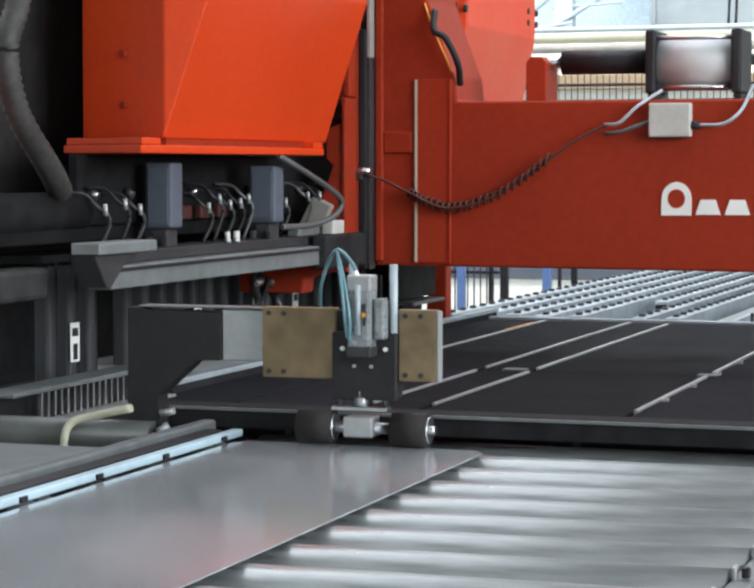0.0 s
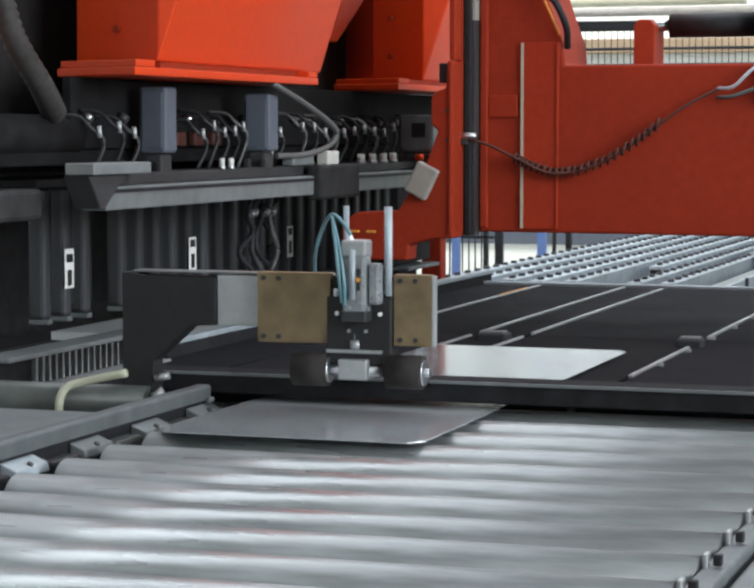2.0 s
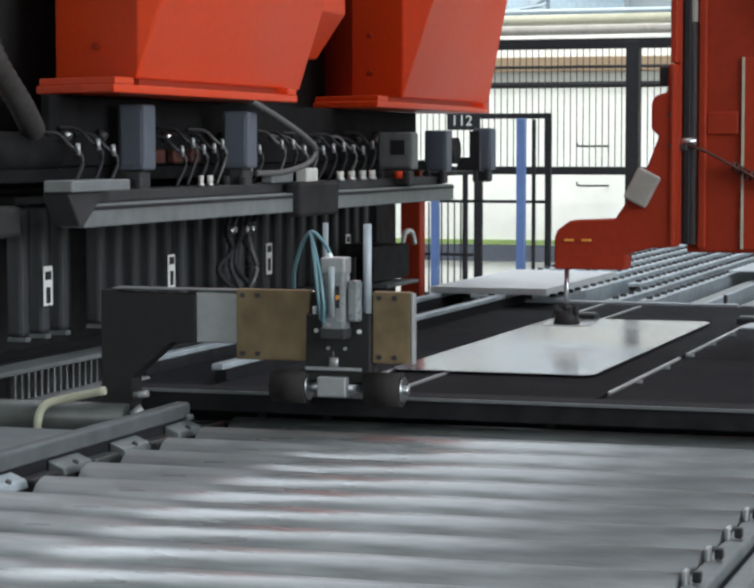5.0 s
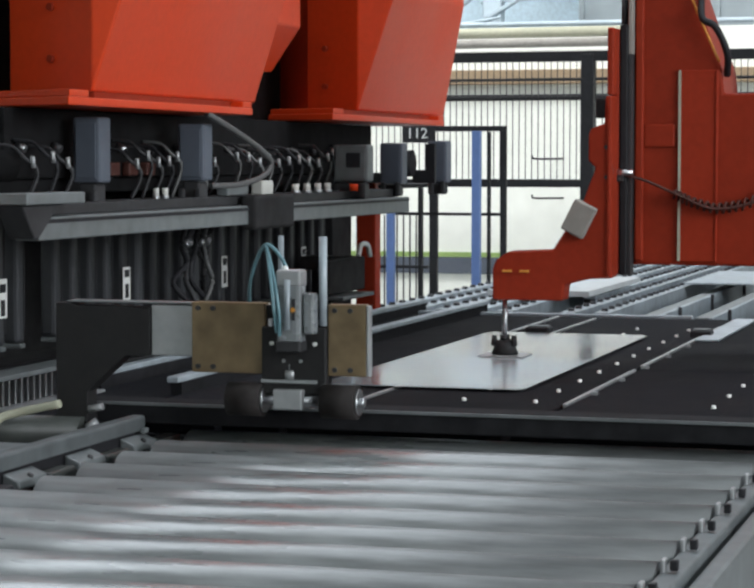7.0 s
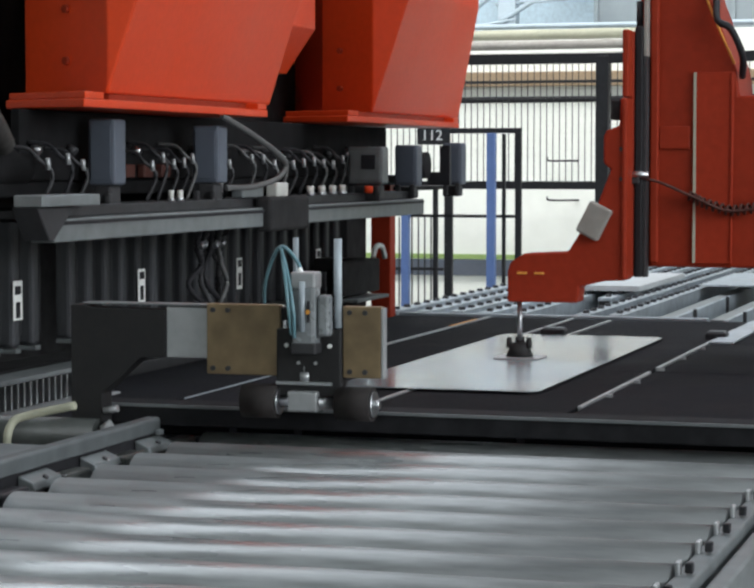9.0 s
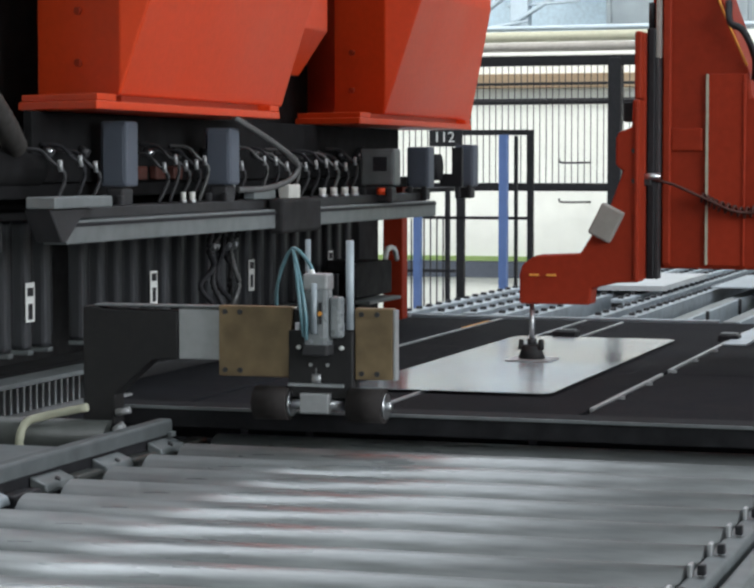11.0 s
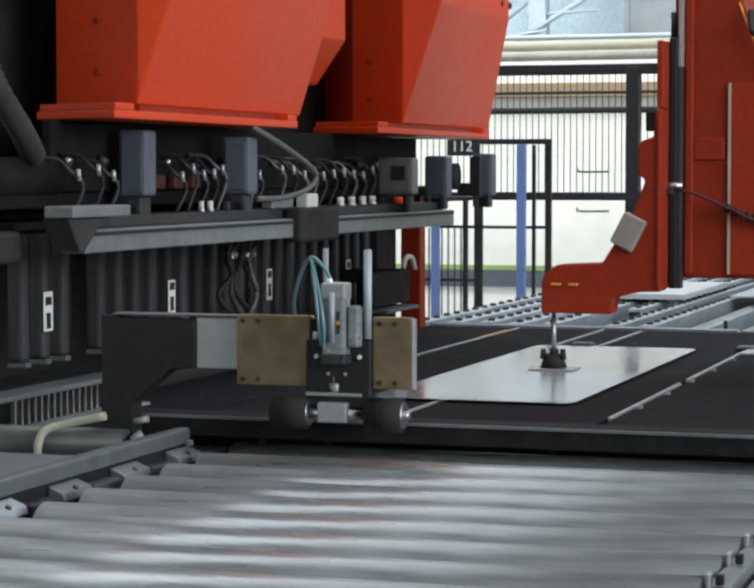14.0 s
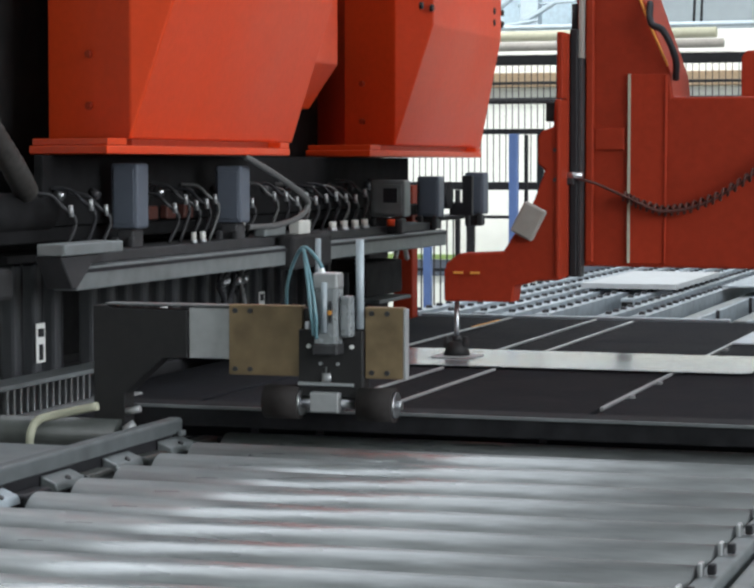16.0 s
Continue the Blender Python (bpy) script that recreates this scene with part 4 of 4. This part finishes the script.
    part("rail_lip", box(B(), -0.9655, -0.9575, 5.205, 5.245, 1.096, 1.62, 0.001), TOOL, a)
    part("rail_edge", box(B(), -0.9655, -0.9575, 5.205, 5.245, 1.6205, 1.8, 0.001), COVER, a, "dusty pale rail edge")
    part("rail_back", box(B(), -1.004, -0.9865, 5.2, 5.245, 1.096, 1.68, 0.004), RED2, a)
    part("bearing", rod(B(), (-0.978, 5.22, 1.69), (-0.978, 5.22, 1.75), 0.008), BLACK, a)
    part("arm_neck", box(B(), -1.004, -0.988, 5.14, 5.19, 1.522, 1.68, 0.004), RED2, a)
    part("limit_switch", box(B(), -1.03, -1.0045, 5.14, 5.17, 1.468, 1.515, 0.003), BLACK, a)
    part("arm_rib", box(B(), -0.998, -0.99, 5.113, 5.1195, 1.1, 1.5, 0.002), RED2, a)
    for z in (1.4, 1.33):
        part("arm_bolt", rod(B(), (-1.0, 5.1195, z), (-1.0, 5.115, z), 0.005, 10), TOOL, a)
    m = Matrix.Translation((-1.062, 5.108, 1.232)) @ Matrix.Rotation(radians(27), 4, "Y")
    part("cover", box(B(), -0.029, 0.029, -0.012, 0.012, -0.04, 0.04, 0.005, m), COVER, a, "pale grey cover plate")
    for x in (-1.238, -1.196):
        part("lamp", box(B(), x - 0.011, x + 0.011, 5.112, 5.1198, 1.104, 1.109), YELLOW, a)
    part("gripper_rod", rod(B(), (-1.252, 5.155, 0.94), (-1.252, 5.155, 1.037), 0.006), STEEL, a)
    part("suction_cup", rod(B(), (-1.252, 5.155, 0.9045), (-1.252, 5.155, 0.938), 0.033, 20, 0.02), BRACKET, a)
    for dx, dy in ((-0.024, -0.006), (0.024, -0.006), (0.0, 0.024)):
        part("cup_ear", rod(B(), (-1.252 + dx, 5.155 + dy, 0.925), (-1.252 + dx, 5.155 + dy, 0.95), 0.009, 12, 0.006), BRACKET, a)
    part("cup_nut", rod(B(), (-1.252, 5.155, 0.9382), (-1.252, 5.155, 0.951), 0.011, 6), TOOL, a)
    part("cup_plate", box(B(), -1.305, -1.197, 5.1, 5.21, 0.9012, 0.904, 0.001), ALU, a)
    part("lead_clamp", rod(B(), (-1.0, 5.19, 1.34), (-0.95, 5.19, 1.34), 0.008), STEEL, a)
    part("clamp_block", box(B(), -0.99, -0.972, 5.185, 5.1995, 1.318, 1.336, 0.002), TOOL, a)
    return t, a, swing


gantry_ob, arm_ob, swing_ob = gantry()


def motions():
    # gantry along the beam's own direction, from the worked path of the column's edge
    gx = ((0, -1.681), (0.6, -1.681), (0.8, -1.6), (1.0, -1.472), (1.2, -1.412), (1.5, -1.396), (3.05, -1.396), (3.2, -1.33), (3.3, -1.25), (3.5, -1.046), (3.6, -1.02), (3.7, -0.98), (4.2, -0.87),
          (5.0, -0.806), (5.8, -0.806), (6, -0.813), (6.5, -0.848), (13.1, -0.848), (13.3, -0.83), (13.5, -0.768), (13.9, -0.768), (14.0, -0.838), (14.1, -0.91), (14.2, -1.01), (14.3, -1.045), (14.4, -1.058), (14.5, -1.06), (16, -1.06))
    walk(gantry_ob, [(t, pose(GAN0[0] + x + 0.848, GAN0[1], GAN0[2])) for t, x in gx])
    az = ((0, 0.016), (2.2, 0.016), (2.4, 0.075), (2.6, 0.125), (3.0, 0.212), (3.5, 0.226), (3.7, 0.226), (4.4, 0.2), (5.3, 0.0), (16, 0.0))
    walk(arm_ob, [(t, Matrix.Translation((-1.1 - GAN0[0], 5.16 - GAN0[1], 1.1 - GAN0[2] + z))) for t, z in az])
    walk(swing_ob, [(t, pose(-0.36 - GAN0[0], 5.235 - GAN0[1], 1.47 - GAN0[2], 0, 90.6 * z, 0)) for t, z in az])
    rz = ((0, -0.083), (0.25, -0.062), (0.5, -0.028), (0.75, -0.01), (1.0, 0), (15.0, 0), (15.2, -0.02), (15.5, -0.066), (15.75, -0.085), (16, -0.089))
    walk(press_ram, [(t, pose(RAM0[0], RAM0[1], RAM0[2] + z)) for t, z in rz])
    cz = ((0, 0.018), (0.8, 0.018), (1.0, 0.024), (1.3, 0.046), (1.5, 0.054), (16, 0.054))
    walk(carriage, [(t, Matrix.Translation((-1.165 + 1.56, 3.35 - 3.38, 0.936 - 0.9 + z))) for t, z in cz])
    gz = ((0, 0), (0.6, 0), (0.7, -0.02), (0.85, -0.075), (16, -0.075))
    walk(guide_bar, [(t, pose(-1.46, 2.9, 0.9 + z)) for t, z in gz])
    sy = ((0, -1.213, 2.74, 0), (0.8, -1.213, 2.76, 0), (1.0, -1.213, 2.84, 0), (1.4, -1.213, 3.08, 0), (1.5, -1.213, 3.18, 0), (1.8, -1.213, 3.6, 0), (2.0, -1.213, 3.88, 0), (2.2, -1.213, 4.16, 0), (2.4, -1.213, 4.5, 0),
          (2.6, -1.213, 4.96, 0), (2.8, -1.213, 5.12, 0), (3.0, -1.213, 5.2, 0), (3.5, -1.213, 5.23, 0), (5.4, -1.21, 5.17, 0), (5.8, -1.207, 5.14, 0), (6, -1.215, 5.14, 0), (6.5, -1.25, 5.14, 0), (13.1, -1.25, 5.14, 0), (13.3, -1.232, 5.14, 0), (13.5, -1.17, 5.14, 0),
          (13.9, -1.17, 5.14, 0), (14.0, -1.24, 5.14, 0), (14.1, -1.312, 5.14, 0), (14.2, -1.412, 5.14, -2), (14.3, -1.447, 5.145, -10), (14.4, -1.46, 5.15, -28), (14.5, -1.462, 5.155, -50), (14.6, -1.462, 5.155, -71), (14.7, -1.462, 5.155, -84), (14.9, -1.462, 5.155, -90), (16, -1.462, 5.155, -90))
    walk(sheet, [(t, pose(x, y, 0.8995, 0, 0, a)) for t, x, y, a in sy])
    px = ((0, -2.095, 4.95, 0), (3.15, -2.095, 4.95, 0), (3.4, -2.02, 5.12, 0.025), (3.6, -1.95, 5.45, 0.032), (4.2, -1.8, 6.2, 0.032), (5.2, -1.74, 7.0, 0.032), (5.8, -1.74, 7.27, 0),
          (6.1, -1.73, 7.47, 0), (6.5, -1.72, 7.67, 0), (7, -1.7, 7.98, 0), (7.5, -1.69, 8.22, 0), (8.2, -1.68, 8.38, 0), (10.5, -1.65, 8.56, 0), (12, -1.65, 8.66, 0), (16, -1.65, 8.66, 0))
    walk(rail_a, [(t, pose(-1.9, 5.5, 0.9 + z)) for t, z in ((0, -0.01), (1.0, -0.01), (1.4, 0), (8.3, 0), (9.2, -0.045), (16, -0.045))])
    walk(rail_b, [(t, pose(-1.7, 5.5, 0.9 + z)) for t, z in ((0, -0.045), (2.6, -0.045), (3.2, 0), (8.3, 0), (9.2, -0.045), (16, -0.045))])
    for o in stops:
        walk(o, [(t, pose(o.location.x, y, 0.9 + z)) for t, y, z in ((0, 4.97, -0.018), (1.4, 4.97, -0.018), (1.7, 4.78, -0.004), (2.0, 4.83, 0), (2.5, 5.4, 0), (2.9, 5.99, 0), (3.2, 6.1, 0), (3.7, 6.1, 0), (5.4, 5.96, 0), (13.6, 5.96, 0), (14.4, 5.8, -0.018), (15.4, 4.97, -0.018), (16, 4.97, -0.018))])
    for b in balls:
        walk(b, [(t, Matrix.Translation((b.location.x, b.location.y, 0.87 + z))) for t, z in ((0, -0.012), (5.7, -0.012), (6.2, 0), (8.3, 0), (9.0, -0.012), (16, -0.012))])
    walk(panel, [(t, pose(x, y, 0.9 + z)) for t, x, y, z in px])


motions()
